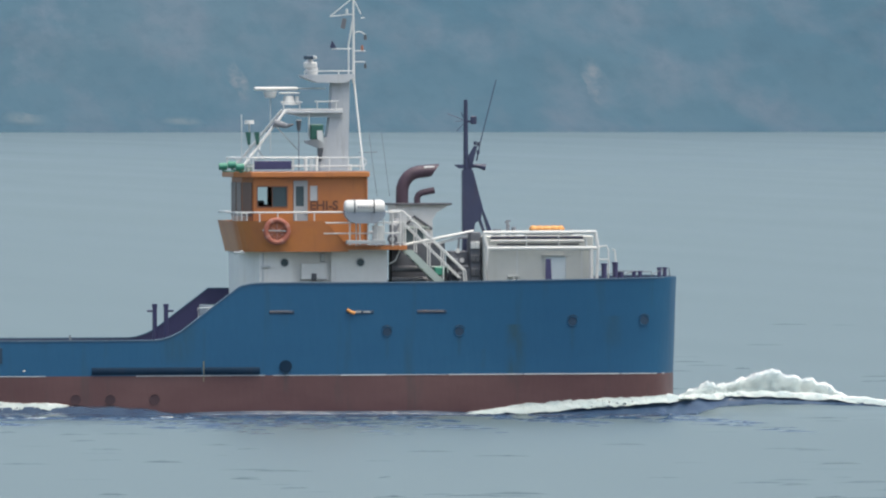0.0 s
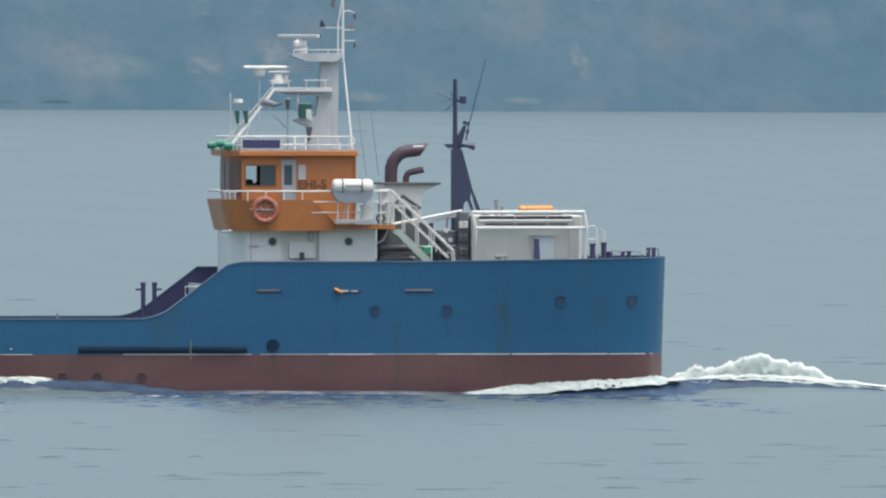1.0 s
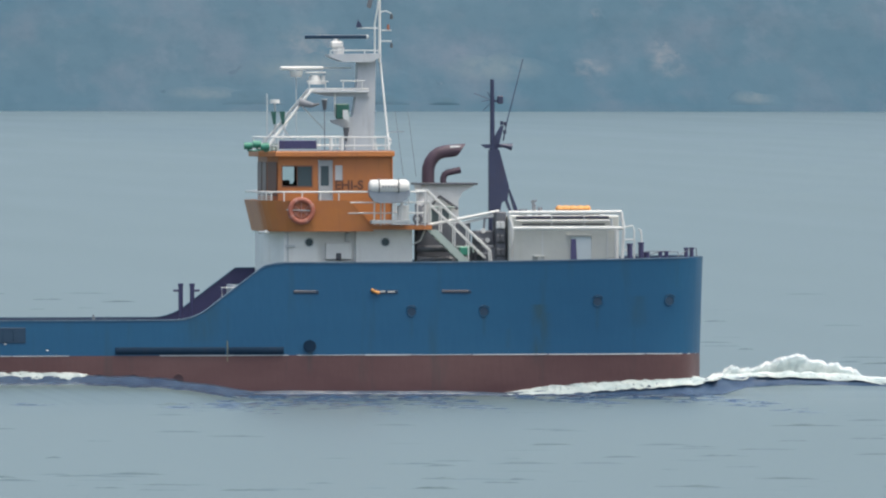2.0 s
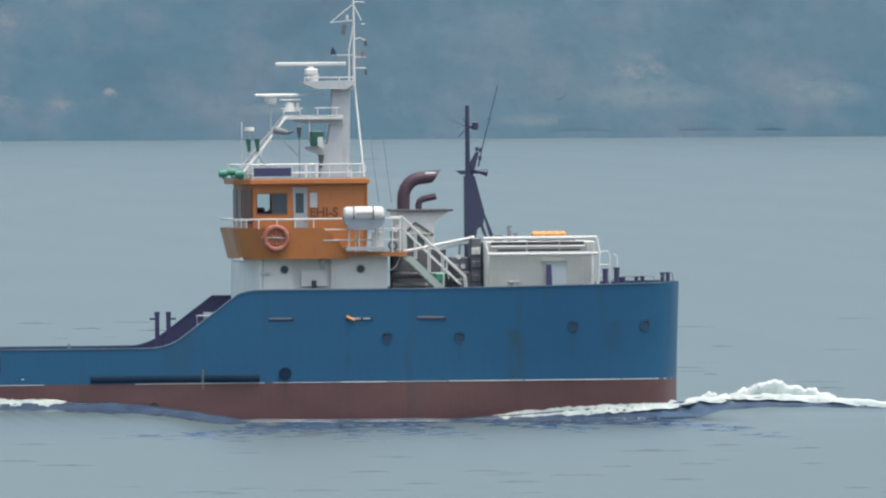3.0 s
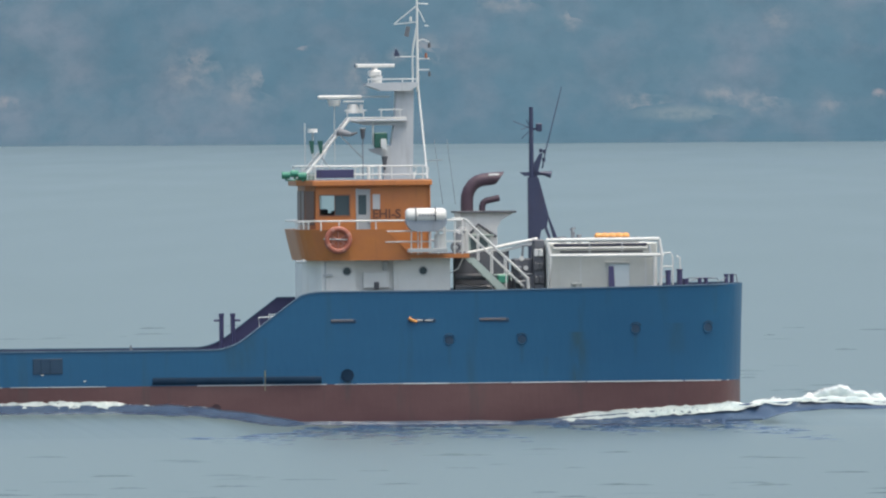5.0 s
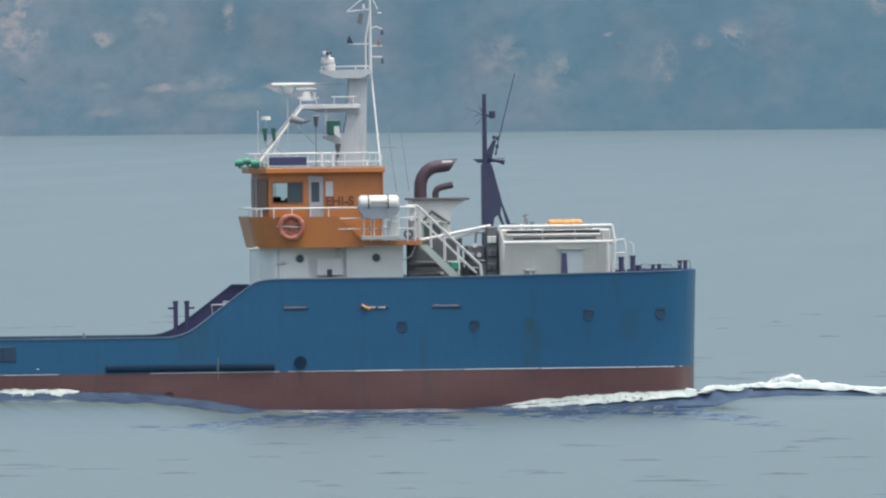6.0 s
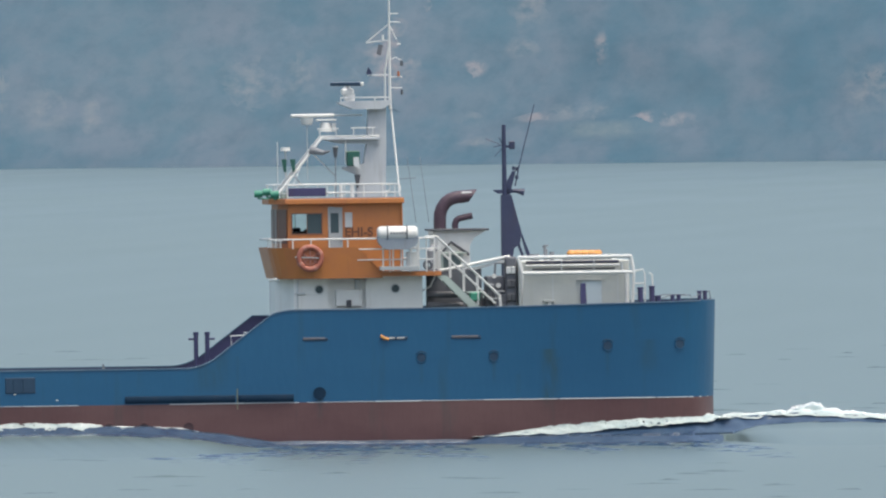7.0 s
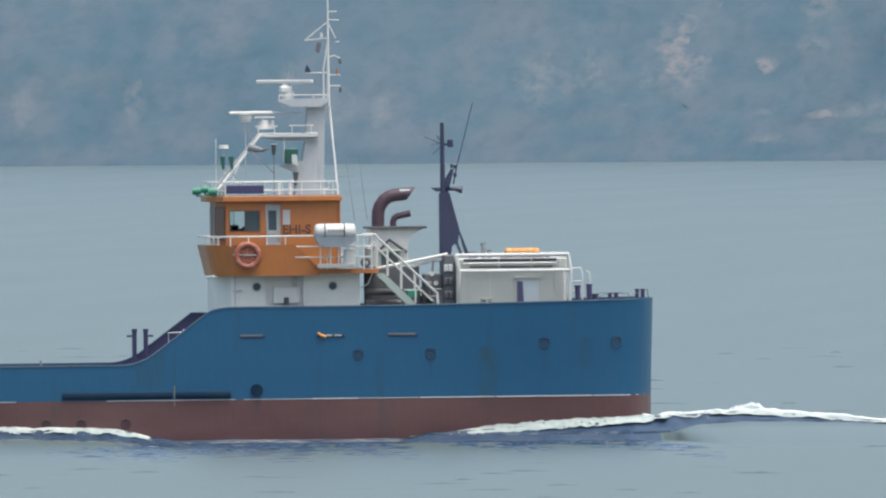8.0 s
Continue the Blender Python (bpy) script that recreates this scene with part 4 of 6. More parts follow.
def build_roof_gear():
    rails = new("roof_rail")
    rails.parent = ship
    rails["label"] = "white guard rail around the wheelhouse roof"
    loop = ((-1.0, -2.75), (-5.08, -2.75), (-5.50, -1.9), (-5.50, 1.9), (-5.08, 2.75), (-1.0, 2.75))
    for z in (9.45, 9.14):
        bm = B()
        tube(bm, [(x, y, z) for x, y in loop], 0.026, 6)
        part("rail_bar", bm, WHITE, rails)
    for y in (-2.75, 2.75):
        bm = B()
        tube(bm, ((-1.0, y, 9.45), (-0.90, y, 9.42), (-0.84, y, 9.33), (-0.84, y, 9.24), (-0.90, y, 9.16), (-1.0, y, 9.14)), 0.026, 6)
        part("rail_end", bm, WHITE, rails)
    for x in (-5.46, -5.02, -4.3, -3.55, -2.9, -2.2, -1.5, -1.05):
        for s in (-1, 1):
            bm = B()
            tube(bm, ((x, s * (2.75 if x > -5.4 else 2.0), 8.96), (x, s * (2.75 if x > -5.4 else 2.0), 9.45)), 0.022, 6)
            part("rail_post", bm, WHITE, rails)
    bm = B()
    boxed(bm, -4.98, -3.60, -2.80, -2.765, 9.03, 9.34, 0.01)
    part("name_board", bm, VIOLET, rails, "dark violet board on the rail")
    # lights and boxes at the after edge
    for x, y, z in ((-6.0, -1.6, 9.14), (-5.72, -2.05, 9.20), (-5.46, -2.4, 9.12)):
        bm = B()
        tube(bm, ((x - 0.16, y, z), (x + 0.14, y, z)), 0.13, 12)
        tube(bm, ((x, y, z - 0.2), (x, y, z)), 0.04, 8)
        tube(bm, ((x, y, z - 0.18), (-5.2, y, 8.95)), 0.025, 6)
        part("floodlight", bm, GREEN, ship, "green deck floodlight")
    for x, r in ((-5.35, 0.09), (-5.15, 0.08), (-5.0, 0.07)):
        bm = B()
        tube(bm, ((x, -2.2, 8.96), (x, -2.2, 9.22)), r, 10)
        part("roof_vent", bm, PALE_GREEN, ship)
    for x, z in ((-1.35, 9.2), (-3.0, 9.5), (-2.6, 9.5)):
        bm = B()
        tube(bm, ((x, -2.1, 8.96), (x, -2.1, z)), 0.07, 10)
        part("roof_vent", bm, WHITE, ship)
    # satellite dome, aerial and lamp posts
    bm = B()
    tube(bm, ((-4.95, -0.9, 8.96), (-4.95, -0.9, 10.72)), 0.035, 6)
    post = part("aerial_post", bm, GREY, ship)
    bm = B()
    tube(bm, ((-4.95, -0.9, 10.70), (-4.95, -0.9, 10.76), (-4.95, -0.9, 10.84)), 0.19, 14, 0.17)
    part("satellite_dome", bm, WHITE, post, "white flat-topped dome")
    for x, mat in ((-5.02, GREEN), (-4.70, GREEN)):
        bm = B()
        prism(bm, ((x - 0.09, 10.4), (x + 0.10, 10.4), (x + 0.08, 9.95), (x + 0.0, 9.92)), -1.15, -0.95)
        part("signal_lamp", bm, DARK_GREEN, post, "dark green lamp housing")
    bm = B()
    tube(bm, ((-5.25, -1.0, 8.96), (-5.25, -1.0, 11.05)), 0.022, 6)
    part("whip_aerial", bm, GREY, ship)
    bm = B()
    tube(bm, ((-3.08, -0.6, 8.96), (-3.08, -0.6, 10.45)), 0.022, 6)
    post = part("lamp_post", bm, STEEL, ship)
    bm = B()
    tube(bm, ((-3.08, -0.6, 10.45), (-3.08, -0.6, 10.65), (-3.08, -0.6, 10.82)), 0.06, 10, 0.10)
    part("lamp_head", bm, BLACK, post, "dark lamp with a pale cap")
    bm = B()
    tube(bm, ((-3.08, -0.6, 10.82), (-3.08, -0.6, 10.85)), 0.11, 10)
    part("lamp_cap", bm, WHITE, post)


def build_mast():
    mast = new("radar_mast")
    mast.parent = ship
    mast["label"] = "white steel mast with platforms and scanners"
    bm = B()
    prism(bm, ((-2.30, 8.96), (-1.22, 8.96), (-1.16, 12.36), (-1.80, 12.36), (-1.88, 11.0), (-2.02, 10.2), (-2.80, 10.08), (-2.74, 9.98), (-2.28, 9.80)), -0.42, 0.42)
    part("column", bm, MAST_GREY, mast, "grey-white mast column")
    bm = B()
    prism(bm, ((-2.92, 12.50), (-1.02, 12.53), (-1.02, 12.40), (-1.35, 12.2), (-2.4, 12.22), (-2.92, 12.42)), -0.75, 0.75)
    part("upper_platform", bm, MAST_GREY, mast)
    for z in (12.64,):
        bm = B()
        tube(bm, ((-2.88, -0.72, z), (-1.05, -0.72, z)), 0.022, 6)
        tube(bm, ((-2.86, -0.72, 12.45), (-2.86, -0.72, z)), 0.02, 6)
        tube(bm, ((-1.6, -0.72, 12.5), (-1.6, -0.72, z)), 0.02, 6)
        part("platform_rail", bm, WHITE, mast)
    bm = B()
    boxed(bm, -3.60, -1.45, -0.7, 0.7, 11.08, 11.18, 0.02)
    prism(bm, ((-3.42, 11.08), (-1.42, 11.08), (-1.42, 10.93), (-2.9, 10.95)), -0.5, 0.5)
    part("lower_platform", bm, MAST_GREY, mast)
    for x0, x1, z in ((-3.75, -2.95, 11.5), (-2.5, -1.6, 11.52)):
        bm = B()
        tube(bm, ((x0, -0.68, z), (x1, -0.68, z)), 0.022, 6)
        tube(bm, ((x0 + 0.1, -0.68, 11.15), (x0 + 0.1, -0.68, z)), 0.018, 6)
        tube(bm, ((x1 - 0.1, -0.68, 11.15), (x1 - 0.1, -0.68, z)), 0.018, 6)
        part("platform_rail", bm, WHITE, mast)
    bm = B()
    tube(bm, ((-2.7, -0.6, 10.2), (-2.7, -0.6, 11.1)), 0.03, 6)
    part("platform_post", bm, WHITE, mast)
    bm = B()
    boxed(bm, -2.68, -2.20, -0.95, -0.6, 10.12, 10.68, 0.03)
    part("sidelight_screen", bm, DARK_GREEN, mast, "dark green sidelight screen")
    bm = B()
    prism(bm, ((-2.44, 10.45), (-2.25, 10.45), (-2.2, 10.0), (-2.44, 10.15)), -1.0, -0.94)
    part("screen_bracket", bm, GREY, mast)
    bm = B()
    prism(bm, ((-2.38, 9.8), (-2.16, 9.8), (-2.25, 9.3), (-2.32, 9.3)), -0.6, -0.42)
    part("cable_trunk", bm, BLACK, mast)
    # raking legs
    for y in (-1.3, 1.3):
        bm = B()
        tube(bm, ((-5.35, y, 9.0), (-3.55, y * 0.5, 11.22)), 0.055 if y < 0 else 0.045, 8)
        part("mast_leg", bm, WHITE, mast, "white raking strut")
    bm = B()
    tube(bm, ((-3.6, -0.6, 11.22), (-1.45, -0.6, 11.22)), 0.035, 6)
    part("platform_edge", bm, WHITE, mast)
    for a, b in (((-4.0, -0.9, 10.65), (-3.0, 0.6, 9.75)), ((-4.75, -1.0, 9.95), (-4.1, 0.9, 9.25)), ((-4.7, -1.0, 9.4), (-4.3, 0.6, 10.1))):
        bm = B()
        tube(bm, (a, b), 0.02, 6)
        part("mast_brace", bm, WHITE, mast)
    bm = B()
    tube(bm, ((-4.05, -0.9, 10.75), (-3.55, -0.9, 10.62)), 0.16, 12, 0.09)
    part("searchlight", bm, STEEL, mast, "grey searchlight below the platform")
    bm = B()
    tube(bm, ((-3.55, -0.9, 10.62), (-3.3, -0.9, 10.68)), 0.07, 10, 0.03)
    part("searchlight_arm", bm, BLACK, mast)
    # fixed lower scanner
    bm = B()
    tube(bm, ((-4.1, -0.3, 9.6), (-4.1, -0.3, 11.7)), 0.018, 6)
    part("scanner_post", bm, GREY, mast)
    bm = B()
    tube(bm, ((-4.1, -0.3, 11.66), (-4.1, -0.3, 11.74), (-4.1, -0.3, 11.9)), 0.18, 14, 0.25)
    part("scanner_motor", bm, WHITE, mast)
    bm = B()
    boxed(bm, -4.70, -3.08, -0.40, -0.18, 11.93, 12.06, 0.04)
    part("lower_scanner", bm, WHITE, mast, "white radar bar on the lower platform")
    bm = B()
    boxed(bm, -3.08, -2.05, -0.34, -0.24, 11.97, 12.03, 0.02)
    part("scanner_arm", bm, GREY, mast)
    bm = B()
    tube(bm, ((-3.4, -0.2, 11.40), (-3.4, -0.2, 11.5), (-3.4, -0.2, 11.62), (-3.4, -0.2, 11.74)), 0.27, 14, 0.18)
    tube(bm, ((-3.1, -0.3, 11.4), (-3.1, -0.3, 11.72)), 0.07, 8)
    part("scanner_motor", bm, WHITE, mast)
    bm = B()
    boxed(bm, -3.75, -3.0, -0.4, 0.1, 11.8, 11.86, 0.02)
    part("scanner_motor_lid", bm, WHITE, mast)
    # turning upper scanner
    bm = B()
    tube(bm, ((-2.50, 0, 12.5), (-2.50, 0, 12.76)), 0.20, 14, 0.22)
    boxed(bm, -2.80, -2.34, -0.24, 0.24, 12.74, 12.98, 0.05)
    tube(bm, ((-2.58, 0, 12.96), (-2.58, 0, 13.06)), 0.13, 14, 0.10)
    part("scanner_pedestal", bm, WHITE, mast, "white scanner pedestal")
    bm = B()
    boxed(bm, -1.3, 1.3, -0.10, 0.02, -0.07, 0.07, 0.03)
    scanner = part("turning_scanner", bm, WHITE, ship, "long turning radar bar, white in front, dark behind")
    bm = B()
    boxed(bm, -1.27, 1.27, 0.022, 0.09, -0.065, 0.065, 0.02)
    part("scanner_back", bm, DARK_BLUE, scanner)
    bm = B()
    tube(bm, ((0, 0, -0.12), (0, 0, -0.06)), 0.10, 12)
    part("scanner_hub", bm, WHITE, scanner)
    # pole, stay and yards
    bm = B()
    tube(bm, ((-1.04, 0, 12.2), (-1.04, 0, 14.5), (-1.04, 0, 16.7)), 0.058, 10, 0.024)
    part("mast_pole", bm, WHITE, mast)
    bm = B()
    tube(bm, ((-1.22, 0, 12.4), (-1.22, 0, 13.6), (-1.05, 0, 14.6)), 0.03, 6)
    part("pole_ladder_bar", bm, WHITE, mast)
    bm = B()
    tube(bm, ((-1.0, -0.3, 12.45), (-0.77, -1.4, 8.97)), 0.038, 8)
    part("mast_stay", bm, WHITE, mast, "white raking stay tube")
    for pts in (((-1.90, 0, 14.66), (-1.04, 0, 14.74)), ((-1.90, 0, 14.66), (-1.04, 0, 15.35)), ((-1.04, 0, 15.32), (-0.76, 0, 14.74)), ((-1.02, 0, 15.42), (-0.62, 0, 15.40)),
                ((-1.0, 0, 14.05), (-0.82, 0, 14.1), (-0.6, 0, 14.0)), ((-1.0, 0, 13.38), (-0.6, 0, 13.38)), ((-1.85, 0, 13.46), (-1.04, 0, 13.46)), ((-1.0, 0, 12.98), (-0.6, 0, 12.98)),
                ((-0.76, 0, 14.6), (-0.62, 0, 14.6)), ((-1.0, 0, 15.72), (-0.7, 0, 15.72))):
        bm = B()
        tube(bm, pts, 0.019, 6)
        part("yard", bm, WHITE, mast)
    for x, z, mat, r in ((-0.60, 13.88, BLACK, 0.06), (-0.72, 13.5, BAG, 0.05), (-0.60, 12.82, BLACK, 0.05), (-1.28, 14.85, WHITE, 0.05), (-1.78, 13.58, NAVY, 0.05)):
        bm = B()
        tube(bm, ((x, 0, z - 0.09), (x, 0, z + 0.09)), r, 10, r * 0.8)
        part("mast_light", bm, mat, mast)
    bm = B()
    prism(bm, ((-1.92, 13.5), (-1.68, 13.5), (-1.84, 13.78)), -0.05, 0.05)
    part("mast_horn", bm, NAVY, mast)
    bm = B()
    prism(bm, ((-1.44, 14.60), (-1.28, 14.56), (-1.36, 14.18), (-1.52, 14.24)), -0.012, 0.012)
    part("pennant", bm, MACHINE, mast, "small dark pennant on its halyard")
    for ob in mast.children:
        if ob.name.split(".")[0] in ("mast_pole", "pole_ladder_bar", "yard", "mast_light", "mast_horn", "pennant"):
            ob.location = (0.02, -0.45, 0.0)
    return scanner


def build_raft():
    bm = B()
    prof = ((-1.83, 0.15), (-1.80, 0.22), (-1.72, 0.27), (-1.12, 0.275), (-1.04, 0.275), (-0.44, 0.27), (-0.36, 0.22), (-0.33, 0.15))
    rings = [[bm.verts.new((x, -4.25 + r * math.cos(2 * math.pi * j / 20), 7.63 + r * math.sin(2 * math.pi * j / 20))) for j in range(20)] for x, r in prof]
    for a, b in zip(rings, rings[1:]):
        for j in range(20):
            bm.faces.new((a[j], b[j], b[(j + 1) % 20], a[(j + 1) % 20]))
    bm.faces.new(rings[0])
    bm.faces.new(rings[-1][::-1])
    raft = tagged(part("life_raft", bm, WHITE, None, smooth=True), "white life raft canister with dark straps on its cradle", "life raft")
    for x in (-1.46, -0.74):
        bm = B()
        tube(bm, [(x, -4.25 + 0.285 * math.cos(a), 7.63 + 0.285 * math.sin(a)) for a in [2 * math.pi * i / 24 for i in range(25)]], 0.024, 5)
        part("strap", bm, BLACK, raft)
    for i in range(6):
        bm = B()
        x = -1.36 + 0.105 * i
        boxed(bm, x, x + 0.07, -4.54, -4.50, 7.60, 7.68, 0)
        part("marking_bar", bm, STEEL, raft, "unreadable grey marking")
    # cradle; the shade on the canister's lower half is put into its grey
    bm = B()
    prism(bm, ((-1.84, 7.52), (-0.32, 7.52), (-0.33, 7.33), (-0.45, 7.16), (-0.68, 7.05), (-1.42, 7.03), (-1.66, 7.12), (-1.81, 7.32)), -4.46, -4.0)
    cradle = part("raft_cradle", bm, CRADLE, ship, "grey raft cradle that takes in the canister's shaded lower half")
    for x in (-1.62, -1.25, -0.95, -0.62, -0.36):
        bm = B()
        tube(bm, ((x, -4.3, 7.2), (x, -4.2, 6.25)), 0.03, 6)
        part("cradle_leg", bm, WHITE, cradle)
    bm = B()
    boxed(bm, -1.75, -0.3, -4.35, -4.0, 6.28, 6.42, 0.01)
    part("cradle_foot", bm, DOOR_GREY, cradle)
    bm = B()
    boxed(bm, -0.75, -0.35, -4.05, -3.9, 6.35, 6.95, 0.02)
    part("release_box", bm, WHITE, cradle)
    return raft


def build_lifebuoy():
    bm = B()
    ring(bm, -4.30, -4.12, 6.76, 0.41, 0.10, 36, 10)
    buoy = tagged(part("lifebuoy", bm, BUOY, None, smooth=True), "faded red lifebuoy hung on the orange bulwark", "lifebuoy")
    for a in (20, 110, 200, 290):
        bm = B()
        c, s = math.cos(radians(a)), math.sin(radians(a))
        c2, s2 = math.cos(radians(a + 16)), math.sin(radians(a + 16))
        cm, sm = math.cos(radians(a + 8)), math.sin(radians(a + 8))
        tube(bm, ((-4.30 + 0.41 * c, -4.12, 6.76 + 0.41 * s), (-4.30 + 0.413 * cm, -4.12, 6.76 + 0.413 * sm), (-4.30 + 0.41 * c2, -4.12, 6.76 + 0.41 * s2)), 0.108, 10)
        part("band", bm, BAND, buoy, "pale pink reflective band")
    for i in range(6):
        a = radians(30 + 60 * i)
        bm = B()
        tube(bm, ((-4.30, -4.10, 6.76), (-4.30 + 0.36 * math.cos(a), -4.10, 6.76 + 0.36 * math.sin(a))), 0.03, 5)
        part("grab_line", bm, BAND, buoy)
    bm = B()
    disc(bm, -4.30, -4.09, 6.76, 0.36, 0.05, 24)
    part("line_bag", bm, BAG, buoy, "red-brown bag with the coiled line")
    for i in range(7):
        a = radians(195 + 25 * i)
        bm = B()
        boxed(bm, -4.34 + 0.24 * math.cos(a), -4.27 + 0.24 * math.cos(a), -4.13, -4.09, 6.73 + 0.24 * math.sin(a), 6.79 + 0.24 * math.sin(a), 0.01)
        part("line_turn", bm, BAND, buoy, "pale turn of the coiled line")
    bm = B()
    tube(bm, ((-4.85, -4.16, 6.80), (-3.8, -4.16, 6.76)), 0.022, 6)
    part("holder_bar", bm, DOOR_GREY, buoy)
    return buoy


# ---- amidships: funnel, stairs, crane post ----
def build_funnel():
    bm = B()
    prism(bm, ((0.5, 4.0), (1.84, 4.0), (1.80, 7.12), (1.95, 7.40), (2.42, 7.68), (0.42, 7.68), (0.5, 7.3)), -1.3, 1.3)
    funnel = part("funnel", bm, WHITE, ship, "white funnel casing with a dark top plate")
    bm = B()
    boxed(bm, 0.33, 2.5, -1.5, 1.5, 7.68, 7.76, 0.01)
    part("top_plate", bm, BLACK, funnel)
    for pts, r in (([(0.75, 7.7), (0.75, 8.05), (0.76, 8.3), (0.83, 8.52), (0.97, 8.72), (1.15, 8.85), (1.36, 8.91), (1.6, 8.93), (1.98, 8.97)], 0.235),
                   ([(1.31, 7.7), (1.31, 7.93), (1.36, 8.06), (1.47, 8.13), (1.65, 8.17), (1.95, 8.23)], 0.12)):
        bm = B()
        tube(bm, [(x, -0.6, z) for x, z in pts], r, 16, cap=False)
        for v in list(bm.verts):
            if v.co.x > pts[-1][0] - 0.12 and r > 0.2:
                v.co.x += (v.co.z - 8.97) * 0.8
        part("exhaust_pipe", bm, MAROON, funnel, "curved maroon exhaust pipe", smooth=True)
    bm = B()
    x, z = 1.74, 9.03
    boxed(bm, x - 0.20, x + 0.20, -0.80, -0.70, z - 0.02, z + 0.09, 0.02)
    part("exhaust_patch", bm, GREY, funnel, "pale patch near the mouth of the pipe")
    bm = B()
    tube(bm, ((0.76, -1.42, 6.90), (1.10, -1.42, 7.27), (1.76, -1.42, 6.80)), 0.055, 6)
    hatch_frame = part("hatch_hood", bm, BLACK, funnel, "black peaked hood over the open hatch")
    bm = B()
    wall_with_holes(bm, 0.72, 1.52, -1.40, -1.31, 5.9, 6.86, [(0.80, 1.44, 5.98, 6.80)])
    part("hatch_rim", bm, PALE_GREEN, funnel)
    bm = B()
    boxed(bm, 0.80, 1.44, -1.34, -1.305, 5.98, 6.80, 0)
    part("hatch_opening", bm, HATCH, funnel, "dark green opening in the funnel casing")
    bm = B()
    tube(bm, ((0.72, -1.46, 6.86), (1.66, -1.46, 6.86)), 0.035, 6)
    part("hatch_bar", bm, PALE_GREEN, hatch_frame)
    bm = B()
    tube(bm, ((0.3, -1.6, 6.5), (0.3, -1.6, 6.9), (0.5, -1.4, 7.1)), 0.16, 12)
    part("vent_cowl", bm, STEEL, funnel)
    # dark machinery space under the landing
    bm = B()
    boxed(bm, 0.15, 2.15, -2.2, -1.35, 4.0, 6.3, 0.03)
    boxed(bm, 0.15, 1.5, -2.6, -2.2, 4.0, 5.05, 0.08)
    part("engine_trunk", bm, MACHINE, ship, "grey machinery casing below the stairs")
    for z in (4.95, 5.35):
        bm = B()
        tube(bm, ((0.1, -2.75, z), (1.3, -2.75, z)), 0.12, 10)
        part("exhaust_lagging", bm, MACHINE, ship)


def build_stairs():
    stairs = new("stairway")
    stairs.parent = ship
    stairs["label"] = "pale green steel stairway to the bridge deck"
    for y in (-3.75, -3.05):
        bm = B()
        prism(bm, ((0.42, 6.05), (0.75, 6.05), (2.3, 4.55), (1.9, 4.55)), y - 0.03, y + 0.03)
        part("stringer", bm, PALE_GREEN, stairs)
    for i in range(8):
        bm = B()
        x, z = 0.72 + 0.185 * i, 5.85 - 0.18 * i
        boxed(bm, x - 0.12, x + 0.12, -3.72, -3.08, z - 0.02, z + 0.02, 0)
        part("tread", bm, PALE_GREEN, stairs)
    for y in (-3.75, -3.05):
        bm = B()
        tube(bm, ((0.0, y, 7.5), (0.40, y, 7.5), (2.72, y, 5.28), (2.76, y, 4.75)), 0.03, 8)
        part("stair_rail", bm, WHITE, stairs)
        bm = B()
        tube(bm, ((0.40, y, 7.1), (2.55, y, 5.0)), 0.022, 6)
        part("stair_rail", bm, WHITE, stairs)
        for x, z in ((0.5, 6.2), (0.9, 5.95), (1.4, 5.45), (1.9, 4.95)):
            bm = B()
            tube(bm, ((x, y, z), (x, y, z + 1.12)), 0.022, 6)
            part("stair_post", bm, WHITE, stairs)
    bm = B()
    boxed(bm, 1.62, 2.0, -3.3, -2.95, 5.1, 5.42, 0.04)
    part("green_box", bm, GREEN, ship, "bright green valve box beside the stairs")
    bm = B()
    tube(bm, ((1.5, -3.2, 5.42), (2.1, -3.2, 5.42), (2.14, -3.2, 5.2)), 0.03, 6)
    part("valve_rail", bm, PALE_GREEN, ship)
    # boom from the landing to the crane post
    bm = B()
    tube(bm, ((0.55, -2.7, 6.22), (3.2, -2.2, 6.72)), 0.055, 10)
    part("white_boom", bm, WHITE, ship, "white tubular boom")
    bm = B()
    prism(bm, ((1.75, 6.30), (1.95, 6.24), (3.0, 6.50), (3.0, 6.62)), -2.28, -2.2)
    part("boom_strut", bm, GREY, ship)


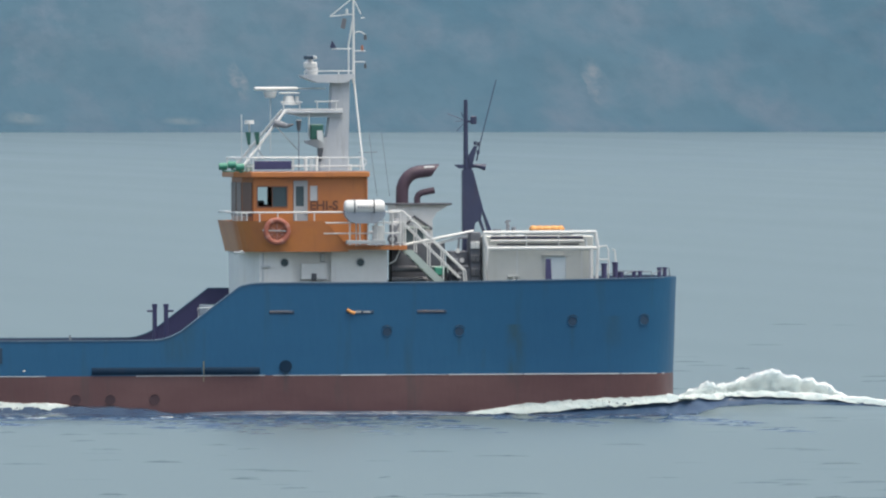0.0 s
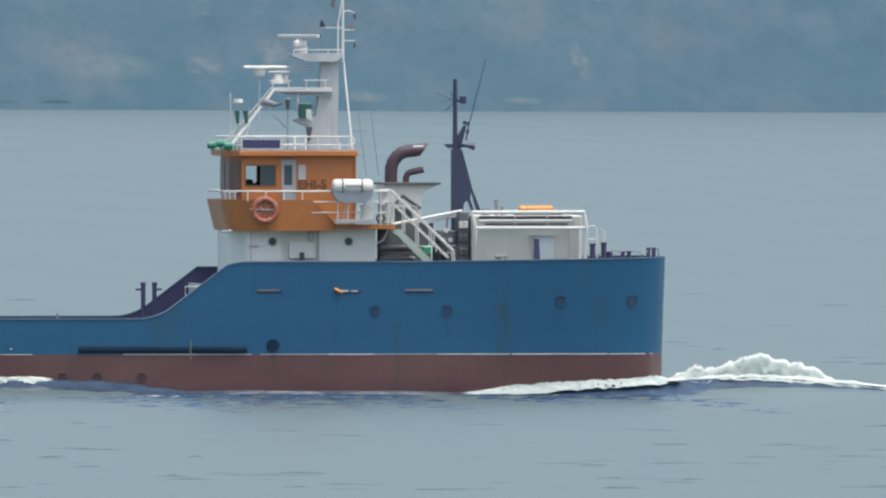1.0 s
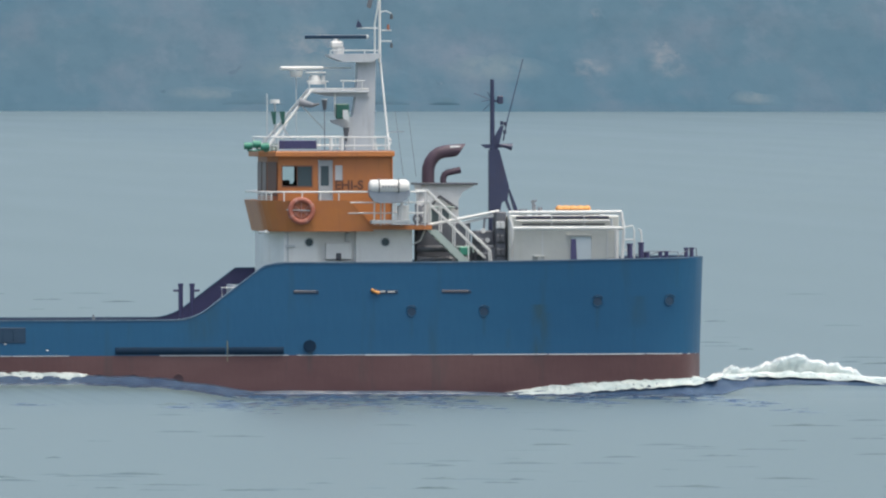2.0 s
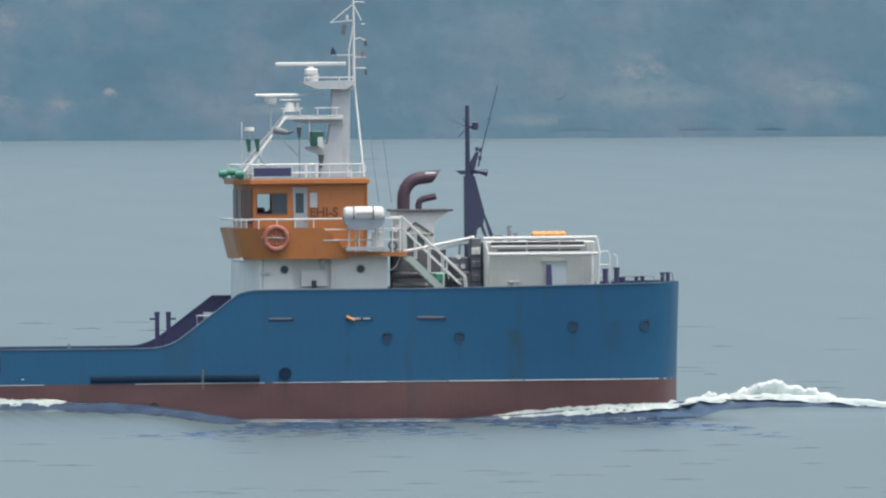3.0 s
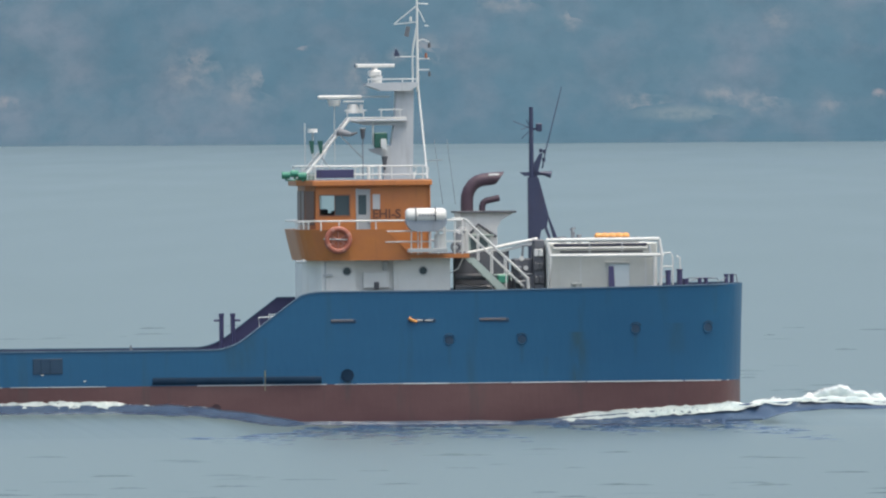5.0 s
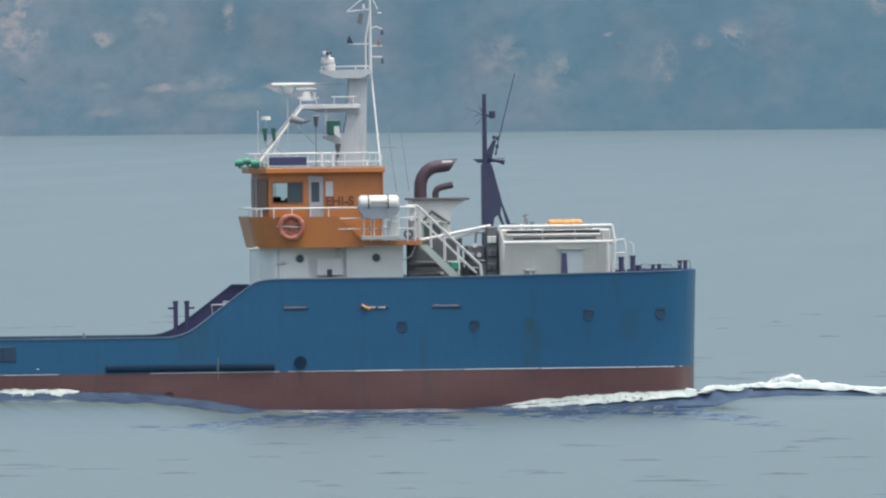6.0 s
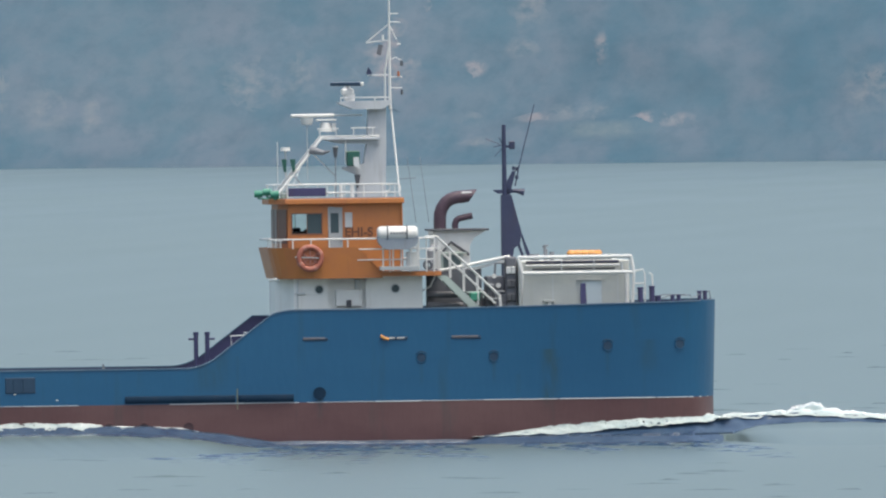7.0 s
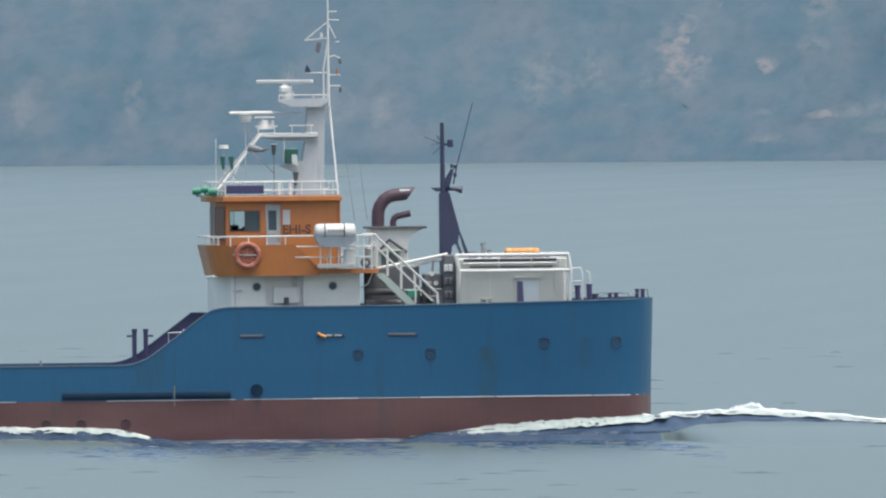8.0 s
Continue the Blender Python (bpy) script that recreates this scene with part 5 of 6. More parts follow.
def build_crane_post():
    post = new("crane_post")
    post.parent = ship
    post["label"] = "dark navy signal mast with a tapered plate base"
    bm = B()
    prism(bm, ((3.06, 8.97), (3.44, 8.97), (3.80, 7.6), (3.74, 7.15), (3.52, 7.0), (3.46, 6.6), (3.44, 4.0), (3.06, 4.0)), -0.18, 0.18)
    part("plate", bm, NAVY, post)
    for pts in (((3.72, 7.7), (3.83, 7.5), (4.17, 6.62), (4.02, 6.62)), ((3.62, 7.2), (3.72, 7.2), (3.92, 6.62), (3.84, 6.62))):
        bm = B()
        prism(bm, pts, -0.16, 0.16)
        part("leg", bm, NAVY, post)
    bm = B()
    tube(bm, ((3.2, 0, 8.9), (3.2, 0, 11.56)), 0.095, 10, 0.075)
    part("pole", bm, NAVY, post)
    bm = B()
    boxed(bm, 3.38, 3.60, -0.12, 0.12, 10.66, 10.96, 0.03)
    boxed(bm, 3.2, 3.4, -0.05, 0.05, 10.72, 10.8, 0.0)
    part("signal_lamp", bm, NAVY, post)
    for pts in (((2.55, 0.2, 11.05), (3.15, 0, 10.8)), ((2.8, -0.2, 10.75), (3.15, 0, 10.82)), ((2.85, 0, 10.4), (3.15, 0, 10.7)), ((3.0, -0.2, 11.1), (3.15, 0, 10.85))):
        bm = B()
        tube(bm, pts, 0.014, 5)
        part("aerial_spoke", bm, NAVY, post)
    bm = B()
    prism(bm, ((2.75, 9.16), (3.95, 9.2), (3.7, 9.05), (2.95, 9.02)), -0.06, 0.06)
    part("yard_plate", bm, NAVY, post)
    bm = B()
    tube(bm, ((3.5, -0.1, 9.14), (3.72, -0.1, 9.1), (3.92, -0.1, 9.06)), 0.05, 10, 0.13)
    part("horn", bm, NAVY, post)
    bm = B()
    prism(bm, ((3.28, 8.97), (3.4, 8.97), (3.62, 9.85), (3.5, 9.85), (3.3, 9.5)), -0.06, 0.06)
    part("bracket", bm, NAVY, post)
    for x, z in ((3.55, 9.95), (3.68, 9.92), (3.66, 9.62)):
        bm = B()
        tube(bm, ((x, 0, z - 0.07), (x, 0, z + 0.07)), 0.06, 8)
        part("insulator", bm, NAVY, post)
    bm = B()
    tube(bm, ((3.6, 0, 9.3), (3.72, 0, 9.9), (4.35, 0.1, 12.3)), 0.030, 6, 0.014)
    part("whip_aerial", bm, NAVY, post)
    # machinery at its foot
    for x0, x1, y0, y1, z1, mat in ((2.30, 3.0, -2.4, -1.2, 6.0, MACHINE), (2.55, 3.4, -2.8, -2.2, 5.4, MACHINE), (3.0, 3.4, -2.9, -2.2, 6.7, MACHINE), (2.0, 2.6, -2.0, -1.2, 5.5, MACHINE)):
        bm = B()
        boxed(bm, x0, x1, y0, y1, 4.0, z1, 0.04)
        part("winch_casing", bm, mat, ship, "grey deck machinery")
    for x, z in ((2.6, 6.0), (2.75, 5.65)):
        bm = B()
        tube(bm, ((x, -2.45, z), (x, -2.3, z)), 0.09, 10)
        part("gauge", bm, WHITE, ship)
    bm = B()
    tube(bm, ((2.62, -2.3, 5.95), (2.66, -2.3, 6.46), (2.98, -2.3, 6.48), (2.98, -2.3, 5.95)), 0.045, 6)
    part("winch_portal", bm, STEEL, ship, "grey steel portal on the winch")
    for x0, x1, z0, z1 in ((2.32, 2.55, 5.62, 5.72), (2.62, 2.95, 5.40, 5.46), (2.35, 2.8, 5.12, 5.2)):
        bm = B()
        boxed(bm, x0, x1, -2.86, -2.4, z0, z1, 0.015)
        part("winch_fitting", bm, STEEL, ship)
    for x in (3.08, 3.25):
        for z in (5.2, 5.7, 6.2):
            bm = B()
            boxed(bm, x - 0.07, x + 0.09, -2.98, -2.9, z - 0.12, z + 0.14, 0.02)
            part("valve_block", bm, BLACK if z < 6 else GREY, ship)
    bm = B()
    tube(bm, ((-0.75, 0.3, 9.62), (-0.05, 0.3, 9.64)), 0.015, 5)
    part("wire_spreader", bm, STEEL, ship)
    for x in (-0.05, 0.42):
        bm = B()
        tube(bm, ((x, 0.5, 8.0), (x - 0.3, 0.5, 10.4)), 0.012, 5)
        part("wire_aerial", bm, STEEL, ship)


def build_fore_house():
    bm = B()
    boxed(bm, 3.45, 7.54, -3.2, 2.6, 3.98, 6.55, 0.04)
    house = part("store_house", bm, STORE_WALL, ship, "white box-shaped store house on the forecastle")
    # door recess, panel seams
    bm = B()
    wall_with_holes(bm, 5.70, 6.58, -3.24, -3.2, 4.0, 5.84, [(5.76, 6.51, 4.05, 5.78)])
    part("door_frame", bm, STORE_WALL, house)
    bm = B()
    boxed(bm, 5.77, 6.50, -3.225, -3.2, 4.06, 5.77, 0)
    part("door", bm, DOOR_PALE, house, "pale blue-white steel door")
    for x in (4.7, 7.1):
        bm = B()
        boxed(bm, x - 0.02, x + 0.02, -3.215, -3.2, 4.0, 6.5, 0)
        part("seam", bm, GREY, house)
    bm = B()
    boxed(bm, 4.35, 4.75, -3.3, -3.2, 5.02, 5.1, 0.01)
    boxed(bm, 4.5, 4.64, -3.28, -3.2, 4.8, 5.02, 0.01)
    part("wall_bracket", bm, STORE_WALL, house)
    bm = B()
    boxed(bm, 5.6, 6.5, -3.3, -3.2, 5.82, 5.86, 0.0)
    part("rain_strip", bm, WHITE, house)
    # open dark gap with a louvre below the frame's top
    bm = B()
    boxed(bm, 3.72, 7.15, -3.235, -3.19, 6.43, 6.54, 0.01)
    boxed(bm, 3.95, 7.0, -3.235, -3.19, 6.20, 6.27, 0.01)
    part("louvre", bm, BLACK, house, "dark louvre strip")
    bm = B()
    boxed(bm, 3.75, 7.15, -3.27, -3.235, 6.47, 6.49, 0.0)
    part("louvre_slat", bm, VIOLET, house)
    bm = B()
    tube(bm, ((3.7, -3.35, 6.36), (7.15, -3.35, 6.36)), 0.045, 8)
    part("grab_bar", bm, WHITE, house)
    bm = B()
    tube(bm, ((7.25, -3.4, 6.12), (7.22, -3.4, 6.45)), 0.05, 8)
    part("bar_end", bm, GREY, house)
    # white tubular frame
    for pts in (((3.40, -3.6, 6.67), (7.58, -3.6, 6.68)), ((3.52, -3.6, 6.09), (7.62, -3.6, 6.09)), ((3.40, -3.6, 6.67), (3.55, -3.6, 6.05), (3.52, -3.6, 4.2)),
                ((7.56, -3.6, 6.67), (7.66, -3.6, 6.09), (7.60, -3.55, 4.86)), ((7.40, -3.6, 6.09), (7.40, -3.55, 4.86))):
        bm = B()
        tube(bm, pts, 0.07, 8)
        part("frame_tube", bm, WHITE, house, "thick white frame tube")
    for x in (5.0, 6.2):
        bm = B()
        tube(bm, ((x, -3.6, 6.1), (x, -3.55, 6.66)), 0.02, 6)
        part("frame_rod", bm, GREY, house)
    # roof gear: rolled amber cover, vents
    bm = B()
    pts = []
    for i in range(61):
        u = i / 60
        pts.append((5.36 + 1.30 * u, -1.6, 6.78))
    rings = []
    for i, p in enumerate(pts):
        r = 0.115 + 0.022 * abs(math.sin(math.pi * i / 12))
        r *= min(1.0, 0.5 + i / 6, 0.5 + (60 - i) / 6)
        rings.append([bm.verts.new((p[0], p[1] + r * 1.3 * math.cos(2 * math.pi * j / 12), p[2] + r * math.sin(2 * math.pi * j / 12))) for j in range(12)])
    for a, b in zip(rings, rings[1:]):
        for j in range(12):
            bm.faces.new((a[j], b[j], b[(j + 1) % 12], a[(j + 1) % 12]))
    bm.faces.new(rings[0])
    bm.faces.new(rings[-1][::-1])
    fender = tagged(part("rolled_fender", bm, AMBER, None, smooth=True), "rolled amber inflatable fender on the white store roof", "fender")
    bm = B()
    boxed(bm, 5.2, 6.8, -1.9, -1.3, 6.55, 6.68, 0.02)
    part("fender_tray", bm, STEEL, ship)
    for x, y, r, z in ((4.55, -1.5, 0.05, 7.12), (4.62, -1.3, 0.05, 6.95), (4.2, -1.2, 0.16, 6.78), (4.85, -1.0, 0.09, 6.85), (6.95, -1.4, 0.09, 6.76)):
        bm = B()
        tube(bm, ((x, y, 6.5), (x, y, z)), r, 10)
        part("roof_vent", bm, STEEL, ship)
    bm = B()
    tube(bm, ((4.46, -1.5, 7.04), (4.68, -1.5, 7.10)), 0.03, 6)
    part("vent_cap", bm, STEEL, ship)
    # ladder and rails before the house
    ladder = new("ladder")
    ladder.parent = ship
    ladder["label"] = "white ladder at the fore end of the store house"
    for pts in (((7.72, -3.0, 6.12), (8.05, -3.0, 6.17), (8.12, -3.0, 6.0), (8.12, -3.0, 4.0)), ((8.3, -2.6, 6.05), (8.42, -2.6, 5.98), (8.5, -2.6, 4.0))):
        bm = B()
        tube(bm, pts, 0.03, 6)
        part("ladder_rail", bm, WHITE, ladder)
    for z in (4.9, 5.28, 5.66):
        bm = B()
        tube(bm, ((7.70, -3.0, z), (8.12, -3.0, z)), 0.026, 6)
        part("rung", bm, WHITE, ladder)
    # tapered violet post by the door
    bm = B()
    prism(bm, ((5.62, 4.0), (5.92, 4.0), (5.84, 5.70), (5.66, 5.70)), -4.1, -3.95)
    part("fender_post", bm, VIOLET, ship, "dark violet tapered post")
    bm = B()
    boxed(bm, 7.0, 7.55, -3.75, -3.5, 4.8, 4.98, 0.02)
    part("fairlead", bm, STEEL, ship)
    return fender


# ---- waves and foam that travel with the ship ----
def water_side(x):
    """Half breadth at the water."""
    return breadth(min(x, 10.86), 2) + (breadth(min(x, 10.86), 1) - breadth(min(x, 10.86), 2)) * 0.72


def lerp_table(table, x):
    for a, b in zip(table, table[1:]):
        if a[0] <= x <= b[0]:
            k = (x - a[0]) / (b[0] - a[0])
            return a[1] * (1 - k) + b[1] * k
    return table[0][1] if x < table[0][0] else table[-1][1]


BOW_H = ((0.8, 0.0), (2.5, 0.08), (4.5, 0.20), (6.5, 0.36), (8.5, 0.50), (10.0, 0.60), (11.0, 0.63), (12.5, 0.66), (14.2, 0.72), (16.0, 0.62), (18.0, 0.44), (20.0, 0.28), (24.0, 0.02))
STEEP = ((0.8, 0.9), (10.9, 0.9), (11.6, 0.55), (12.4, 0.36), (15.0, 0.28), (18.0, 0.12), (24.0, 0.02))
WASH_H = ((-9.0, 0.02), (-7.5, 0.14), (-5.0, 0.19), (-2.0, 0.17), (1.0, 0.18), (3.0, 0.12), (5.0, 0.0))
AFT_H = ((-24.0, 0.84), (-16.0, 0.80), (-12.5, 0.80), (-9.5, 0.70), (-7.5, 0.43), (-5.5, 0.08), (-3.5, -0.5))


def ridge(name, table, crest_y, seed, label, back=0.5, gentle=False):
    """A long wave: a steep face towards -y, a crest, a gentle back."""
    bm = B()
    x0, x1 = table[0][0], table[-1][0]
    n = int((x1 - x0) / 0.12)
    rows = []
    for i in range(n + 1):
        x = x0 + (x1 - x0) * i / n
        h = lerp_table(table, x)
        w = noise.noise(Vector((x * 0.9, seed, 0.0))) * 0.10 + noise.noise(Vector((x * 2.7, seed, 4.0))) * 0.05
        h = h * (1 + 0.8 * w)
        y = crest_y(x)
        prof = ((-1.9 * h - 0.25 + 0.5 * w, -0.04), (-1.0 * h - 0.10 + 0.4 * w, 0.22 * h), (-0.45 * h + 0.2 * w, 0.62 * h), (-0.10, 0.93 * h), (0.06, h), (0.3, 0.9 * h), (back, 0.7 * h), (back + 0.9, -0.05))
        if gentle:
            # a low grey slope in front of a short dark face
            prof = ((-45 * max(h, 0.05) - 8.0, -0.5), (-24 * max(h, 0.05) - 0.6, 0.10 * h), (-1.0 + 0.8 * w, h - 0.36 * (1 + 3 * w)), (-0.5 + 0.4 * w, h - 0.24), (-0.2, h - 0.08), (0.06, h), (0.3, 0.9 * h), (back + 0.9, -0.5))
        rows.append([bm.verts.new((x, y + dy, z)) for dy, z in prof])
    for a, b in zip(rows, rows[1:]):
        for j in range(len(a) - 1):
            f = bm.faces.new((a[j], b[j], b[j + 1], a[j + 1]))
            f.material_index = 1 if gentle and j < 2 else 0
    ob = part(name, bm, (DEEP_SHADE, SEA), None, smooth=True)
    return tagged(ob, label, "wave", kind="stuff")


ICO = []


def ico():
    if not ICO:
        base = bmesh.new()
        bmesh.ops.create_icosphere(base, subdivisions=1, radius=1.0)
        ICO.append([v.co.copy() for v in base.verts])
        ICO.append([[v.index for v in f.verts] for f in base.faces])
        base.free()
    return ICO


def foam(name, table, crest_y, x0, x1, count, lift, size, seed, label, drop=0.22, puff=0.0, lace=0.0, out=0.16, peaks=(), ends=(1.6, 1.6)):
    """Broken white water along a crest: a ragged, lacy sheet with small uneven lumps and drops on it."""
    rng = random.Random(seed)
    bv, bf = ico()
    verts, faces = [], []

    def edge_of(x):
        k = max(0.0, min(1.0, (x - x0) / ends[0], (x1 - x) / ends[1]))
        return k * k * (3 - 2 * k)

    def top_of(x):
        k = 0.35 + 0.55 * noise.noise(Vector((x * 0.7, seed, 1.0))) + 0.40 * noise.noise(Vector((x * 2.3, seed, 7.0))) + 0.15 * noise.noise(Vector((x * 7.0, seed, 8.0)))
        k += sum(high * math.exp(-((x - at) / wide) ** 2) for at, wide, high in peaks)
        return max(0.0, puff * k) * edge_of(x)

    def bottom_of(x):
        k = 1 + 0.5 * noise.noise(Vector((x * 1.1, seed, 3.0))) + 0.16 * noise.noise(Vector((x * 4.0, seed, 5.0)))
        return drop * edge_of(x) * max(0.15, k)

    def present(x, u):
        """White at the crest, opening into lace towards the foot."""
        k = noise.noise(Vector((x * 1.6, u * 1.6, seed + 11.0))) + 0.6 * noise.noise(Vector((x * 5.0, u * 4.0, seed + 5.0))) + 0.35 * noise.noise(Vector((x * 13.0, u * 8.0, seed)))
        return k > lace + 0.55 * (1 - u) ** 2 - 0.55

    def spot(x, u):
        h = lerp_table(table, x)
        z = h + lift - bottom_of(x) + (bottom_of(x) + top_of(x)) * u - 0.20 * (1 - edge_of(x))
        wob = (0.05 + 0.06 * puff) * noise.noise(Vector((x * 4.0, z * 5.0, seed)))
        z += 0.08 * puff * noise.noise(Vector((x * 3.0, u * 4.0, seed + 3.0)))
        x += 0.12 * puff * noise.noise(Vector((x * 3.5, u * 5.0, seed + 9.0)))
        return Vector((x, crest_y(x) - 0.06 - (0.05 + out * (h + 0.2)) * (1 - u) ** 1.3 + 0.10 * u + wob, z))
    n = int((x1 - x0) / 0.045)
    levels = 11
    for i in range(n + 1):
        x = x0 + (x1 - x0) * i / n
        verts.extend(spot(x, j / (levels - 1)) for j in range(levels))
        verts.append((x, crest_y(x) + 0.45, lerp_table(table, x) * 0.6 - 0.05))
    m = levels + 1
    for i in range(n):
        x = x0 + (x1 - x0) * (i + 0.5) / n
        for j in range(m - 1):
            if present(x, min(1.0, (j + 0.5) / (levels - 1))):
                faces.append([i * m + j, (i + 1) * m + j, (i + 1) * m + j + 1, i * m + j + 1])
    for _ in range(count):
        x, u = rng.uniform(x0, x1), rng.random() ** 0.6
        if not present(x, u):
            continue
        p = spot(x, u)
        p.y -= 0.02
        r = size * (0.25 + 0.75 * rng.random() ** 2) * (0.4 + 0.6 * edge_of(x))
        if u > 0.8 and puff:
            p.z += (rng.random() ** 3) * 0.20 * min(1.0, top_of(x) + 0.2)
            r *= 0.7
        ph = rng.random() * 40
        k = len(verts)
        for c in bv:
            d = 1 + 0.5 * noise.noise(c * 2.0 + Vector((ph, 0, 0)))
            verts.append((p.x + c.x * r * 1.9 * d, p.y + c.y * r * 0.6 * d, p.z + c.z * r * 0.7 * d))
        faces.extend([[q + k for q in f] for f in bf])
    me = bpy.data.meshes.new(name)
    me.from_pydata([tuple(v) for v in verts], [], faces)
    me.materials.append(FOAM)
    for p in me.polygons:
        p.use_smooth = True
    return tagged(new(name, me), label, "foam", kind="stuff")


def foam_streaks(seed):
    """Thin rafts of froth on the water beside the hull."""
    rng = random.Random(seed)
    bm = B()
    for _ in range(14):
        x = rng.choice((rng.uniform(-17, -6), rng.uniform(-17, -9)))
        y = -5.0 - rng.random() * (6.0 if x < -5 else 1.2)
        lx, ly = rng.uniform(0.1, 0.4), rng.uniform(0.1, 0.4)
        pts = []
        for i in range(10):
            a = 2 * math.pi * i / 10
            d = 1 + 0.5 * rng.uniform(-1, 1)
            pts.append((x + lx * d * math.cos(a), y + ly * d * math.sin(a)))
        slab(bm, pts, -0.02, 0.03)
    ob = part("froth", bm, FOAM, None)
    return tagged(ob, "thin white froth patches drifting along the hull", "foam", kind="stuff")


def build_ripples():
    """Low wavelets whose steep sides read as short dark strokes."""
    rng = random.Random(12)
    bm = B()
    for _ in range(1100):
        y = -195 + 560 * rng.random() ** 1.5
        x = rng.uniform(-115, 115) * (1 + max(0, y) / 900)
        lx, h, w = rng.uniform(0.3, 1.1) + 0.5 * rng.random() ** 3, rng.uniform(0.015, 0.065), rng.uniform(0.12, 0.25)
        sk = rng.uniform(-0.6, 0.6)
        top, foot, rear = [], [], []
        for i in range(9):
            u = -1 + 2 * i / 8
            k = (1 - u * u)
            j = rng.uniform(-0.1, 0.1)
            foot.append(bm.verts.new((x + lx * u, y + sk * u - w * k + j, -0.01)))
            top.append(bm.verts.new((x + lx * u, y + sk * u + j, -0.01 + (h + 0.01) * k * rng.uniform(0.7, 1.2))))
            rear.append(bm.verts.new((x + lx * u, y + sk * u + 3 * w * k + j + 0.02, -0.012)))
        for i in range(8):
            bm.faces.new((foot[i], foot[i + 1], top[i + 1], top[i]))
            bm.faces.new((top[i], top[i + 1], rear[i + 1], rear[i]))
    ob = part("ripples", bm, SEA, None, smooth=True)
    return tagged(ob, "short dark wavelets on the calm sea", "ripples", kind="stuff")


def hull_strokes(seed):
    """Broken dark wavelets close to the hull, coloured as its reflection, thinning out away from it."""
    rng = random.Random(seed)
    bm = B()
    for _ in range(900):
        x = rng.uniform(-20, 10.8)
        away = 46 * rng.random() ** 2.2
        y = -4.9 - away
        if noise.noise(Vector((x * 0.25, seed, 0))) < -0.35 + 0.013 * away:
            continue
        lx, h, w = rng.uniform(0.25, 1.0), rng.uniform(0.03, 0.09) * (1 - away / 70), rng.uniform(0.12, 0.26)
        sk = rng.uniform(-0.4, 0.4)
        foot, top, rear = [], [], []
        for i in range(7):
            u = -1 + 2 * i / 6
            k = 1 - u * u
            foot.append(bm.verts.new((x + lx * u, y + sk * u - w * k, -0.01)))
            top.append(bm.verts.new((x + lx * u, y + sk * u, -0.01 + (h + 0.01) * k * rng.uniform(0.6, 1.2))))
            rear.append(bm.verts.new((x + lx * u, y + sk * u + 2.5 * w * k + 0.02, -0.012)))
        for i in range(6):
            bm.faces.new((foot[i], foot[i + 1], top[i + 1], top[i]))
            bm.faces.new((top[i], top[i + 1], rear[i + 1], rear[i]))
    ob = part("dark_ripples", bm, DEEP_SHADE, None, smooth=True)
    return tagged(ob, "broken wavelets close beside the hull, painted dark as its reflection", "ripples", kind="stuff")


def near_crest(x):
    """Line of the bow wave: along the hull, then standing off towards the stem."""
    if x < 10.2:
        return -water_side(x) - 0.12
    edge = water_side(10.2) + 0.12
    return -edge + (x - 10.2) * (edge - 0.67) / 2.6 if x < 12.8 else -0.67 + 0.12 * (x - 12.8)


def bow_wave():
    """One wave from amidships to well ahead of the stem: a steep dark face that thins out ahead, over a gentle grey slope."""
    bm = B()
    rows, steep = [], []
    n = 210
    for i in range(n + 1):
        x = -1.2 + 25.2 * i / n
        h = lerp_table(BOW_H, x)
        w = noise.noise(Vector((x * 0.9, 1.0, 0.0))) * 0.10 + noise.noise(Vector((x * 2.7, 1.0, 4.0))) * 0.05
        h = max(0.0, h * (1 + 0.6 * w))
        th = min(h, lerp_table(STEEP, x) * (1 + 1.2 * w))
        far = 0.3 + 26.0 * (h - th)
        y = near_crest(x)
        out = 0.5 + 14.0 * max(0.0, min(1.0, (x - 11.0) / 2.0))
        prof = ((-1.5 * th - far - 0.2 - out, -0.6), (-1.5 * th - far - 0.2, -0.04), (-1.5 * th - 0.5 * far, 0.42 * (h - th)), (-1.5 * th - 0.15 + 0.3 * w, 0.85 * (h - th)), (-1.2 * th - 0.05, h - 0.85 * th), (-0.45 * th, h - 0.4 * th), (-0.10, h - 0.06 * th), (0.06, h), (0.3, 0.95 * h), (0.9, 0.8 * h), (2.6, -0.05), (4.5, -0.6))
        end = 0.75 * max(0.0, min(1.0, (2.2 - x) / 3.4)) + 0.6 * max(0.0, (x - 21.0) / 3.0)
        rows.append([bm.verts.new((x, y + dy, z - end)) for dy, z in prof])
        steep.append(th > h - 0.02)
    for i, (a, b) in enumerate(zip(rows, rows[1:])):
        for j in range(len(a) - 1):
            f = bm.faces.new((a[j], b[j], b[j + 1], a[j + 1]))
            # steep faces and the hull side get the colour darkened for shade
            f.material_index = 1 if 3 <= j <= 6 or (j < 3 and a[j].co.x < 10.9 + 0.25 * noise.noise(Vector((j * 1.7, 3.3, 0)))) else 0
    return tagged(part("bow_wave", bm, (SEA, DEEP_SHADE), None, smooth=True), "dark bow wave along the hull and ahead of the stem", "wave", kind="stuff")


